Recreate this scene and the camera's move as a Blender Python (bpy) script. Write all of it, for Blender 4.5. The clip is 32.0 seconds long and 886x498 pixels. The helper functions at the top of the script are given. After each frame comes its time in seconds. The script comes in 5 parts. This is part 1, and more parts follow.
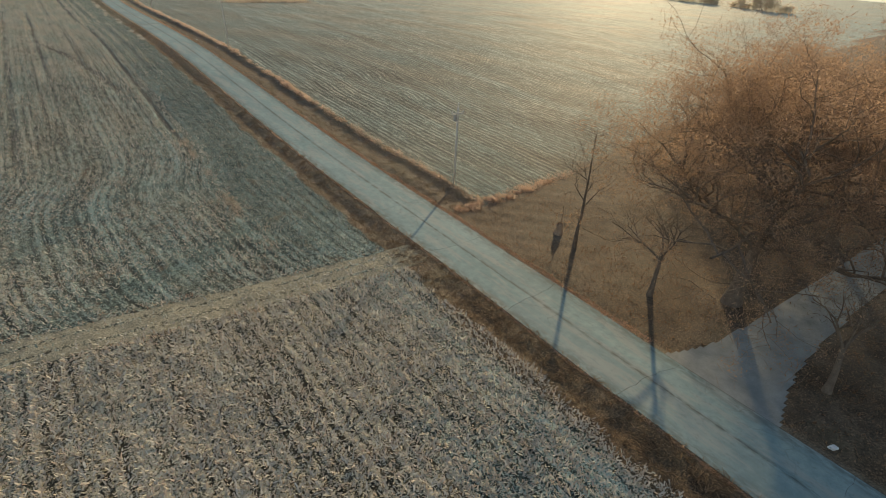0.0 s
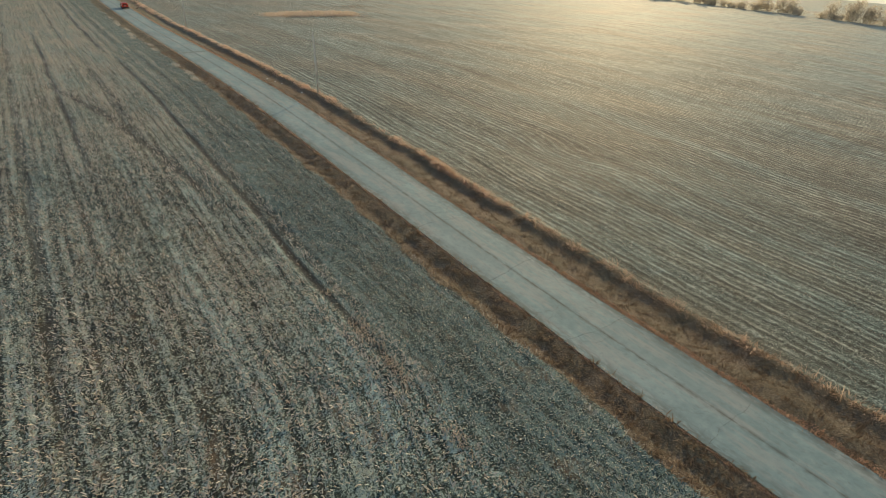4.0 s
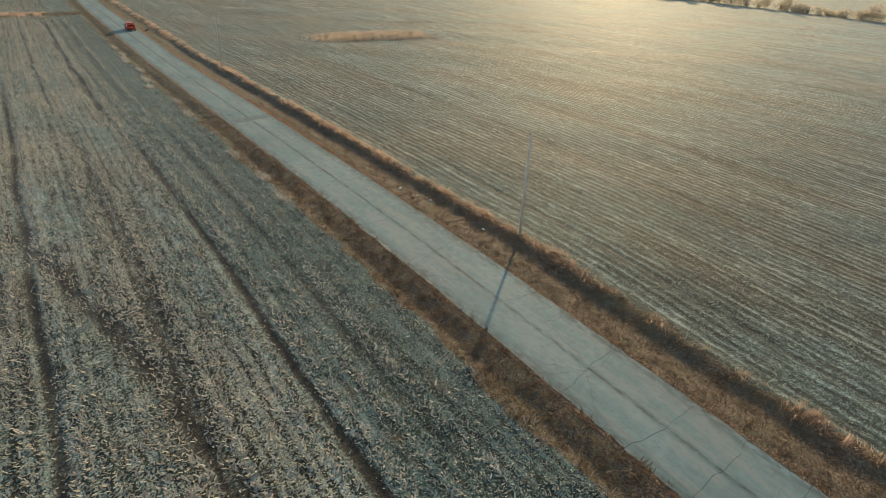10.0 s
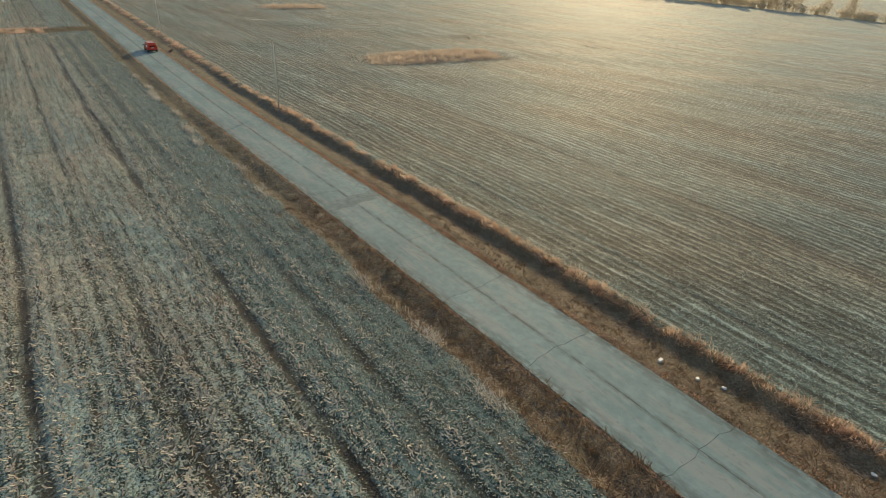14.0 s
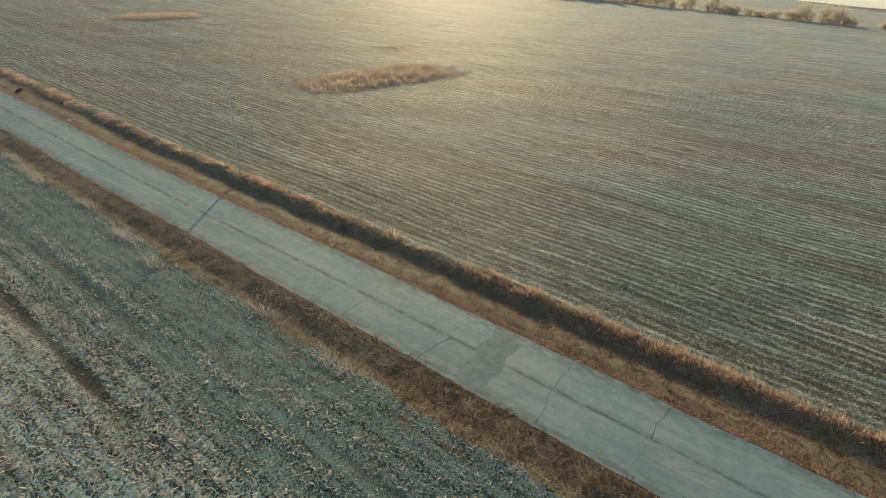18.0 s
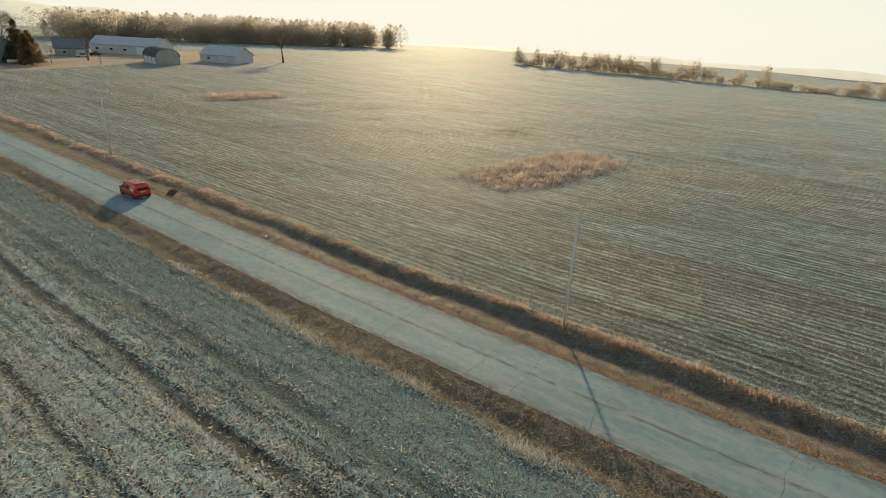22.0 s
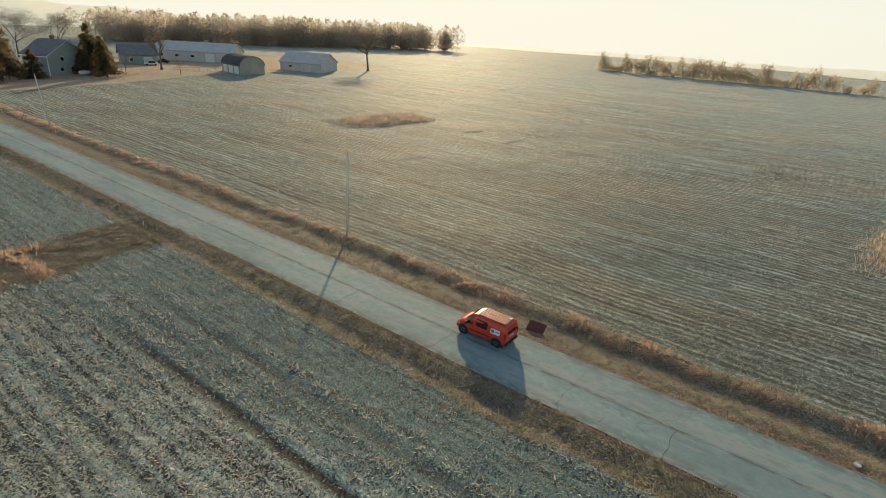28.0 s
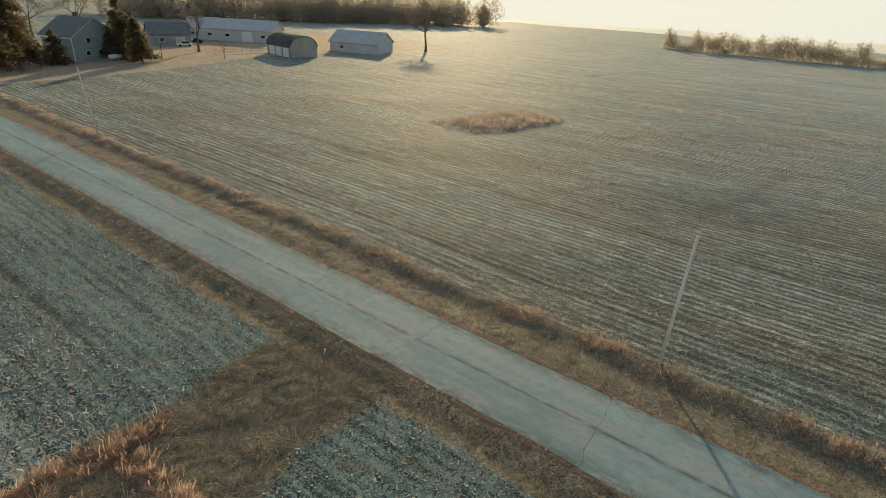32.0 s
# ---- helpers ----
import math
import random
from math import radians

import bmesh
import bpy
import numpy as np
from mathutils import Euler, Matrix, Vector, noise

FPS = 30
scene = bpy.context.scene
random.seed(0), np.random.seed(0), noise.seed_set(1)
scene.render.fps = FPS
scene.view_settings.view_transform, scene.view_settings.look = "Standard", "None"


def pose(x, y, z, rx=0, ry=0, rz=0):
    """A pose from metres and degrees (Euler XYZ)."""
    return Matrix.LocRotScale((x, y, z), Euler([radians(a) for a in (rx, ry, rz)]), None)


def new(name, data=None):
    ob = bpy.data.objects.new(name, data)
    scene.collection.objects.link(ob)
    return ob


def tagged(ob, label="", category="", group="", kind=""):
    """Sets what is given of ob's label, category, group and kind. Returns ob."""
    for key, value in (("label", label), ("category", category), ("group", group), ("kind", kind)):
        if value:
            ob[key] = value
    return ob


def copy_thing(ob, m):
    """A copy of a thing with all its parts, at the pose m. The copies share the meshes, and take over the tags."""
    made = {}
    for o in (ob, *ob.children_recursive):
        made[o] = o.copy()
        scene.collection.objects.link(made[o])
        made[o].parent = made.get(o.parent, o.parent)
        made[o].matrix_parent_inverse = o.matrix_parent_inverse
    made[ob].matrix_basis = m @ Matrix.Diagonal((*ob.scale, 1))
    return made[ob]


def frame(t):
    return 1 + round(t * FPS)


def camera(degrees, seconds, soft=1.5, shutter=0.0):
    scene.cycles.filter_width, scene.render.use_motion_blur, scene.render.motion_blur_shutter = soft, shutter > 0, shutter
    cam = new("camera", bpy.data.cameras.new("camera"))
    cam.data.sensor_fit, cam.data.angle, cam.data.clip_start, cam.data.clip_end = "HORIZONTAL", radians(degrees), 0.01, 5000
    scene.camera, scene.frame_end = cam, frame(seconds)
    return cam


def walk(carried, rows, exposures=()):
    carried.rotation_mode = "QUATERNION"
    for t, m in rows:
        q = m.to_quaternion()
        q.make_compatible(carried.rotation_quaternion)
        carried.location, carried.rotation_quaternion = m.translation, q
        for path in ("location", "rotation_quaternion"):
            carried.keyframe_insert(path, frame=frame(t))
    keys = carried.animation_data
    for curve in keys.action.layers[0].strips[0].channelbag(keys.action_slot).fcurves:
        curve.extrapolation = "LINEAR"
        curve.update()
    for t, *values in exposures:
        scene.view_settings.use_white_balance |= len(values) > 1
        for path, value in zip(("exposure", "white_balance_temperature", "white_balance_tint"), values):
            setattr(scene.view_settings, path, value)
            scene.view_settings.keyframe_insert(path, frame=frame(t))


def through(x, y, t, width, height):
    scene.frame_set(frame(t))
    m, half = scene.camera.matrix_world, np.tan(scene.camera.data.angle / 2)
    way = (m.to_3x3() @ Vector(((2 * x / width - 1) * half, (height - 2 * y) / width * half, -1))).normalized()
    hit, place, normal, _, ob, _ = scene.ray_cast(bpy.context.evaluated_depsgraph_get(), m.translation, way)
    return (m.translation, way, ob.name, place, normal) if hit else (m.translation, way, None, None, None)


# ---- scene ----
cam = camera(78.7, 32.0, soft=0.42)
METRES, EYE, TILT, LEAN, TURN = 259.27, 21.0, 0.0, 0.0, -37.2
ROWS = [
    (0.0, 0.0, 0.0, 0.0, 1.31, -29.44, -2.33),
    (0.5, -0.0113, 0.0186, 0.0001, 1.3, -29.47, -2.35),
    (1.0, -0.0231, 0.037, 0.0002, 1.29, -29.47, -2.39),
    (1.5, -0.0357, 0.0549, 0.0002, 1.23, -29.46, -2.42),
    (2.0, -0.0489, 0.0717, 0.0003, 1.16, -29.49, -2.44),
    (2.5, -0.0624, 0.0871, 0.0004, 1.03, -29.51, -2.45),
    (3.0, -0.0758, 0.1012, 0.0004, 0.93, -29.51, -2.47),
    (3.5, -0.0888, 0.1147, 0.0004, 0.85, -29.51, -2.44),
    (4.0, -0.1012, 0.1276, 0.0004, 0.74, -29.46, -2.49),
    (4.5, -0.1125, 0.1405, 0.0005, 0.66, -29.47, -2.48),
    (6.5, -0.1471, 0.1948, 0.0005, 0.46, -29.47, -2.47),
    (7.0, -0.1534, 0.2096, 0.0004, 0.45, -29.47, -2.47),
    (7.5, -0.1593, 0.2248, 0.0004, 0.42, -29.51, -2.47),
    (8.0, -0.1656, 0.24, 0.0003, 0.39, -29.55, -2.47),
    (8.5, -0.1724, 0.2545, 0.0003, 0.36, -29.6, -2.45),
    (9.0, -0.1803, 0.2677, 0.0003, 0.33, -29.64, -2.43),
    (9.5, -0.1892, 0.2796, 0.0003, 0.24, -29.66, -2.43),
    (10.0, -0.1981, 0.2906, 0.0004, 0.21, -29.73, -2.4),
    (10.5, -0.2069, 0.3004, 0.0003, 0.12, -29.68, -2.46),
    (11.0, -0.2151, 0.31, 0.0004, 0.1, -29.69, -2.45),
    (11.5, -0.223, 0.3198, 0.0004, 0.07, -29.72, -2.47),
    (12.0, -0.2307, 0.3301, 0.0004, 0.07, -29.72, -2.45),
    (12.5, -0.2384, 0.3413, 0.0004, -0.12, -29.72, -2.41),
    (13.0, -0.2461, 0.3531, 0.0003, -0.16, -29.69, -2.4),
    (13.5, -0.2537, 0.3654, 0.0004, -0.19, -29.69, -2.39),
    (14.0, -0.2614, 0.378, 0.0004, -0.23, -29.71, -2.39),
    (14.5, -0.269, 0.3905, 0.0004, -0.3, -29.84, -2.38),
    (15.0, -0.2767, 0.4023, 0.0003, -1.03, -29.95, -2.4),
    (15.5, -0.2844, 0.4133, 0.0, -3.95, -29.75, -2.49),
    (17.5, -0.3154, 0.4538, -0.0016, -14.94, -29.37, -2.59),
    (18.0, -0.3246, 0.4641, -0.0022, -15.48, -29.36, -2.61),
    (18.5, -0.3346, 0.4745, -0.0029, -15.82, -29.26, -2.64),
    (19.0, -0.3454, 0.4852, -0.0035, -16.04, -28.94, -2.65),
    (19.5, -0.357, 0.4963, -0.0038, -16.21, -28.67, -2.69),
    (20.0, -0.369, 0.5074, -0.0041, -16.37, -28.09, -2.71),
    (20.5, -0.3812, 0.5185, -0.004, -16.53, -26.29, -2.78),
    (21.0, -0.393, 0.5291, -0.0039, -16.65, -23.77, -2.81),
    (21.5, -0.4046, 0.5392, -0.0039, -16.73, -22.78, -2.84),
    (22.0, -0.416, 0.5491, -0.0038, -16.8, -22.79, -2.83),
    (22.5, -0.4273, 0.5589, -0.0037, -16.81, -22.79, -2.83),
    (23.0, -0.4384, 0.5688, -0.0037, -16.83, -22.83, -2.82),
    (23.5, -0.4492, 0.5792, -0.0038, -16.82, -22.81, -2.85),
    (24.0, -0.4595, 0.5899, -0.0038, -16.8, -22.83, -2.85),
    (24.5, -0.4695, 0.6009, -0.0037, -16.79, -22.84, -2.87),
    (25.0, -0.4789, 0.6124, -0.0037, -16.75, -22.89, -2.85),
    (25.5, -0.4878, 0.6246, -0.0037, -16.71, -22.9, -2.84),
    (27.5, -0.5181, 0.6779, -0.0044, -16.44, -22.93, -2.83),
    (28.0, -0.5251, 0.6921, -0.0045, -16.36, -22.97, -2.84),
    (28.5, -0.5321, 0.7066, -0.0048, -16.31, -22.97, -2.86),
    (29.0, -0.5389, 0.7214, -0.0051, -16.24, -23.0, -2.85),
    (29.5, -0.5458, 0.7362, -0.0056, -16.21, -23.23, -2.84),
    (30.0, -0.5527, 0.7508, -0.006, -16.17, -23.85, -2.84),
    (30.5, -0.5596, 0.7647, -0.0065, -16.14, -24.34, -2.84),
    (31.0, -0.5659, 0.7771, -0.0071, -16.15, -24.77, -2.81),
    (31.5, -0.5728, 0.7903, -0.0077, -16.09, -25.16, -2.8),
    (32.0, -0.5797, 0.8034, -0.0084, -16.06, -25.4, -2.78),
]
walk(cam, [(t, pose(0, 0, EYE, TILT, LEAN, TURN) @ pose(METRES * x, METRES * y, METRES * z, 90 + pitch, roll, yaw)) for t, x, y, z, yaw, pitch, roll in ROWS],
     exposures=[(0.0, 0.52, 7900, -4.5), (28.5, 0.52, 7900, -4.5), (32.0, 0.42, 7900, -4.5)])

# ---- world, sun ----
SUN_AZIMUTH, SUN_HEIGHT = 53.5, 16.0          # degrees clockwise from +y; above the horizon
world = bpy.data.worlds.new("sky")
scene.world = world
world.use_nodes = True
wn = world.node_tree.nodes
sky = wn.new("ShaderNodeTexSky")
sky.sky_type = "NISHITA"
sky.sun_disc = False
sky.sun_elevation, sky.sun_rotation = radians(SUN_HEIGHT), radians(SUN_AZIMUTH)
sky.air_density, sky.dust_density, sky.ozone_density = 0.45, 1.2, 1.0
wn["Background"].inputs["Strength"].default_value = 0.15
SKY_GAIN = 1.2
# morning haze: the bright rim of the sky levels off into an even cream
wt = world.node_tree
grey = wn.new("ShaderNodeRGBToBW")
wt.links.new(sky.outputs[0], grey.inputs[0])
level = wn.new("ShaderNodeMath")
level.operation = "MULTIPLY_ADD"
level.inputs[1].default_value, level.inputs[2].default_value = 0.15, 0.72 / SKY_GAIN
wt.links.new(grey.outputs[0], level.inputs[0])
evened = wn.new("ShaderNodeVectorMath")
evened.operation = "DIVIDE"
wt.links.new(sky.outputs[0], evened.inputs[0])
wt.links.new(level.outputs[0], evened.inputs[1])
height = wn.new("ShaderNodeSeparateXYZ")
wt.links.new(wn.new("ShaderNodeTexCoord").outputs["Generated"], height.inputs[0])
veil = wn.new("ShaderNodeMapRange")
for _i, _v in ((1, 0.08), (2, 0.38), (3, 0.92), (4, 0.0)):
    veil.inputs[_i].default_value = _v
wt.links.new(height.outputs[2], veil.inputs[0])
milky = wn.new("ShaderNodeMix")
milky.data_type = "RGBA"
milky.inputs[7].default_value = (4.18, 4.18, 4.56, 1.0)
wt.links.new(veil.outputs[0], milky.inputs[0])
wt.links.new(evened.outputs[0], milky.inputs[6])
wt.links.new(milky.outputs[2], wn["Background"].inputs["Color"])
lamp = bpy.data.lights.new("sun", "SUN")
lamp.energy, lamp.angle, lamp.color = 2.75, radians(1.5), (1.0, 0.76, 0.54)
sun = new("sun", lamp)
sun.rotation_euler = (radians(90 - SUN_HEIGHT), 0, radians(180 - SUN_AZIMUTH))

# ---- materials ----
def material(name, rough=0.9, metal=0.0, spec=0.3):
    m = bpy.data.materials.new(name)
    m.use_nodes = True
    b = m.node_tree.nodes["Principled BSDF"]
    b.inputs["Roughness"].default_value = rough
    b.inputs["Metallic"].default_value = metal
    b.inputs["Specular IOR Level"].default_value = spec
    return m, m.node_tree, b


def node(tree, kind, ins=(), attribute_name="", operation="", feature=""):
    n = tree.nodes.new(kind)
    if attribute_name:
        n.attribute_name = attribute_name
    if operation:
        n.operation = operation
    if feature:
        n.feature = feature
    for k, v in dict(ins).items():
        if isinstance(v, bpy.types.NodeSocket):
            tree.links.new(v, n.inputs[k])
        else:
            n.inputs[k].default_value = v
    return n


def rgb(c):
    return (*c, 1.0)


def mix(tree, fac, a, b):
    n = tree.nodes.new("ShaderNodeMix")
    n.data_type = "RGBA"
    for key, v in ((0, fac), (6, a), (7, b)):
        if isinstance(v, bpy.types.NodeSocket):
            tree.links.new(v, n.inputs[key])
        else:
            n.inputs[key].default_value = rgb(v) if isinstance(v, tuple) else v
    return n.outputs[2]


def calc(tree, op, a, b=0.0, clamp=False):
    n = tree.nodes.new("ShaderNodeMath")
    n.operation, n.use_clamp = op, clamp
    for key, v in ((0, a), (1, b)):
        if isinstance(v, bpy.types.NodeSocket):
            tree.links.new(v, n.inputs[key])
        else:
            n.inputs[key].default_value = v
    return n.outputs[0]


def steps(tree, fac, *stops):
    n = tree.nodes.new("ShaderNodeValToRGB")
    tree.links.new(fac, n.inputs[0])
    e = n.color_ramp.elements
    while len(e) < len(stops):
        e.new(0.5)
    for el, (p, c) in zip(e, stops):
        el.position = p
        el.color = rgb(c) if isinstance(c, tuple) else (c, c, c, 1)
    return n.outputs[0]


def spot(tree, vec, scale, detail=4.0, rough=0.55):
    return node(tree, "ShaderNodeTexNoise", {"Vector": vec, "Scale": scale, "Detail": detail, "Roughness": rough}).outputs["Fac"]


def stretch(tree, vec, scale):
    return node(tree, "ShaderNodeMapping", {"Vector": vec, "Scale": scale}).outputs[0]


def relief(tree, bsdf, height, strength, distance):
    n = node(tree, "ShaderNodeBump", {"Height": height, "Strength": strength, "Distance": distance})
    tree.links.new(n.outputs[0], bsdf.inputs["Normal"])


def speckled(name, dark, light, scale=4.0, fine=40.0, rough=0.85, metal=0.0, spec=0.3, bump=0.2, dist=0.02, vary=0.0):
    """A surface of two tones with a coarse and a fine grain."""
    m, t, b = material(name, rough, metal, spec)
    pos = node(t, "ShaderNodeNewGeometry").outputs["Position"] if not vary else node(t, "ShaderNodeTexCoord").outputs["Object"]
    coarse, grain = spot(t, pos, scale), spot(t, pos, fine, 3.0)
    f = calc(t, "ADD", calc(t, "MULTIPLY", coarse, 0.6), calc(t, "MULTIPLY", grain, 0.4))
    c = steps(t, f, (0.33, dark), (0.67, light))
    if vary:
        r = node(t, "ShaderNodeObjectInfo").outputs["Random"]
        c = mix(t, calc(t, "MULTIPLY", r, vary), c, tuple(0.62 * v for v in dark))
    t.links.new(c, b.inputs["Base Color"])
    relief(t, b, grain, bump, dist)
    return m


def leafy(name, *tones, rough=0.8, through=0.35, spec=0.2):
    """Blades or leaves: a tone for each island, part of the light going through."""
    m, t, b = material(name, rough, 0.0, spec)
    geo = node(t, "ShaderNodeNewGeometry")
    n = len(tones)
    c = steps(t, geo.outputs["Random Per Island"], *[(i / max(1, n - 1), tone) for i, tone in enumerate(tones)])
    big = spot(t, geo.outputs["Position"], 0.25, 3.0)
    c = mix(t, calc(t, "MULTIPLY", big, 0.5), c, tuple(0.6 * v for v in tones[0]))
    t.links.new(c, b.inputs["Base Color"])
    tr = node(t, "ShaderNodeBsdfTranslucent", {"Color": c})
    ms = node(t, "ShaderNodeMixShader", {0: through})
    t.links.new(b.outputs[0], ms.inputs[1])
    t.links.new(tr.outputs[0], ms.inputs[2])
    t.links.new(ms.outputs[0], t.nodes["Material Output"].inputs[0])
    return m


def ground_material():
    """Stubble fields in rows, verges of matted grass, leaf litter and a rutted farm track, by the masks of the sheet."""
    m, t, b = material("ground_cover", 0.785, 0.0, 0.2)
    pos = node(t, "ShaderNodeNewGeometry").outputs["Position"]
    grass, litter, track, left, lanes, row, cold = (node(t, "ShaderNodeAttribute", attribute_name=key).outputs["Fac"] for key in ("grass", "litter", "track", "left", "lane", "row", "frost"))

    strands, fine, clods = spot(t, pos, 10.0, 3.0, 0.65), spot(t, pos, 5.0, 4.0, 0.65), spot(t, pos, 2.2, 3.0, 0.6)
    wob = calc(t, "MULTIPLY", spot(t, pos, 0.6, 3.0), 0.5)
    rows = calc(t, "ADD", calc(t, "MULTIPLY", calc(t, "SINE", calc(t, "MULTIPLY", calc(t, "ADD", row, wob), 2 * math.pi / 0.76)), 0.5), 0.5)
    sep = node(t, "ShaderNodeSeparateXYZ", {0: pos})
    strip = node(t, "ShaderNodeCombineXYZ", {0: row, 1: calc(t, "MULTIPLY", sep.outputs[1], 0.03), 2: 0.0}).outputs[0]
    bands, thin = spot(t, strip, 0.30, 3.0, 0.6), spot(t, strip, 2.0, 3.0, 0.65)
    patch = spot(t, stretch(t, pos, (1.0, 0.35, 1.0)), 0.10, 4.0)
    lay = calc(t, "ADD", calc(t, "MULTIPLY", calc(t, "SUBTRACT", bands, 0.5), calc(t, "ADD", 0.09, calc(t, "MULTIPLY", left, 0.13))), calc(t, "ADD", calc(t, "MULTIPLY", calc(t, "SUBTRACT", thin, 0.5), calc(t, "ADD", 0.21, calc(t, "MULTIPLY", left, 0.15))), calc(t, "MULTIPLY", calc(t, "SUBTRACT", rows, 0.5), calc(t, "SUBTRACT", 0.055, calc(t, "MULTIPLY", left, 0.005)))))
    straw_haze = node(t, "ShaderNodeAttribute", attribute_name="straw_haze").outputs["Fac"]
    dash = spot(t, node(t, "ShaderNodeCombineXYZ", {0: row, 1: calc(t, "MULTIPLY", sep.outputs[1], 0.22), 2: 0.0}).outputs[0], 2.2, 3.0, 0.7)
    lay = calc(t, "ADD", calc(t, "ADD", lay, straw_haze), calc(t, "MULTIPLY", calc(t, "SUBTRACT", dash, 0.5), calc(t, "ADD", 0.20, calc(t, "MULTIPLY", left, 0.14))))
    rough_soil = calc(t, "ADD", calc(t, "MULTIPLY", strands, 0.45), calc(t, "ADD", calc(t, "MULTIPLY", fine, 0.35), calc(t, "MULTIPLY", clods, 0.20)))
    coarse = calc(t, "ADD", 0.55, calc(t, "MULTIPLY", left, 0.45))
    f = calc(t, "ADD", calc(t, "ADD", calc(t, "MULTIPLY", calc(t, "SUBTRACT", rough_soil, 0.5), coarse), 0.5), lay)
    tan = steps(t, f, (0.43, (0.026, 0.023, 0.015)), (0.485, (0.088, 0.080, 0.054)), (0.525, (0.22, 0.20, 0.140)), (0.565, (0.56, 0.51, 0.38)))
    frost = steps(t, f, (0.43, (0.018, 0.029, 0.025)), (0.49, (0.066, 0.102, 0.090)), (0.535, (0.165, 0.232, 0.203)), (0.58, (0.41, 0.51, 0.455)))
    frosty = steps(t, calc(t, "ADD", calc(t, "ADD", calc(t, "MULTIPLY", patch, 0.5), calc(t, "MULTIPLY", bands, 0.5)), cold), (0.38, 0.0), (0.66, 1.0))
    field = mix(t, frosty, tan, frost)
    rusty = steps(t, spot(t, stretch(t, pos, (1.0, 0.5, 1.0)), 0.9, 4.0, 0.65), (0.55, 0.0), (0.70, 0.55))
    wet = node(t, "ShaderNodeAttribute", attribute_name="wet").outputs["Fac"]
    field = mix(t, calc(t, "MULTIPLY", wet, 0.88), field, steps(t, f, (0.42, (0.014, 0.031, 0.029)), (0.49, (0.046, 0.084, 0.078)), (0.57, (0.130, 0.205, 0.190))))
    field = mix(t, calc(t, "MULTIPLY", rusty, left), field, (0.20, 0.135, 0.085))
    field = mix(t, calc(t, "MULTIPLY", lanes, 0.95), field, (0.034, 0.030, 0.024))
    g = calc(t, "ADD", calc(t, "MULTIPLY", strands, 0.5), calc(t, "ADD", calc(t, "MULTIPLY", fine, 0.25), calc(t, "MULTIPLY", spot(t, pos, 1.0, 4.0), 0.25)))
    sod = steps(t, g, (0.38, (0.062, 0.044, 0.030)), (0.50, (0.150, 0.110, 0.074)), (0.64, (0.34, 0.26, 0.18)))
    sod = mix(t, calc(t, "MULTIPLY", steps(t, spot(t, pos, 0.35, 3.0), (0.42, 0.0), (0.60, 1.0)), 0.35), sod, (0.150, 0.140, 0.083))
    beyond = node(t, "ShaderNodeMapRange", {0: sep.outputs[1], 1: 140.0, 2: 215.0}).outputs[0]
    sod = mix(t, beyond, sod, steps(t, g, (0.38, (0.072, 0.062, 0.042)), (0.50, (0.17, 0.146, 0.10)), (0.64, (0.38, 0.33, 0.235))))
    turf = node(t, "ShaderNodeAttribute", attribute_name="turf").outputs["Fac"]
    sod = mix(t, turf, sod, steps(t, g, (0.38, (0.20, 0.13, 0.075)), (0.50, (0.40, 0.275, 0.165)), (0.64, (0.60, 0.44, 0.285))))
    leaf = steps(t, g, (0.38, (0.036, 0.025, 0.015)), (0.50, (0.092, 0.061, 0.035)), (0.64, (0.25, 0.155, 0.085)))
    leaf = mix(t, calc(t, "MULTIPLY", steps(t, spot(t, pos, 0.22, 4.0), (0.44, 0.0), (0.60, 1.0)), 0.5), leaf, sod)
    dust = steps(t, g, (0.38, (0.17, 0.16, 0.112)), (0.62, (0.48, 0.43, 0.315)))
    edge = calc(t, "MULTIPLY", calc(t, "SUBTRACT", fine, 0.5), 1.0)

    def ragged(mask):
        return steps(t, calc(t, "ADD", mask, edge), (0.40, 0.0), (0.60, 1.0))
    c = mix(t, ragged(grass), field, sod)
    c = mix(t, ragged(litter), c, leaf)
    c = mix(t, ragged(track), c, dust)
    t.links.new(c, b.inputs["Base Color"])
    b.inputs["Sheen Weight"].default_value, b.inputs["Sheen Roughness"].default_value = 0.12, 0.5
    bare = calc(t, "SUBTRACT", 1.0, calc(t, "MAXIMUM", grass, calc(t, "MAXIMUM", litter, track)), True)
    ridge = calc(t, "MULTIPLY", calc(t, "MULTIPLY", rows, bare), calc(t, "SUBTRACT", 0.16, calc(t, "MULTIPLY", left, 0.06)))
    relief(t, b, calc(t, "ADD", calc(t, "MULTIPLY", calc(t, "ADD", calc(t, "MULTIPLY", fine, 0.4), calc(t, "MULTIPLY", strands, 0.5)), coarse), ridge), 0.8, 0.10)
    t.links.new(calc(t, "ADD", 0.08, calc(t, "MULTIPLY", bare, 0.09)), b.inputs["Specular IOR Level"])
    return m


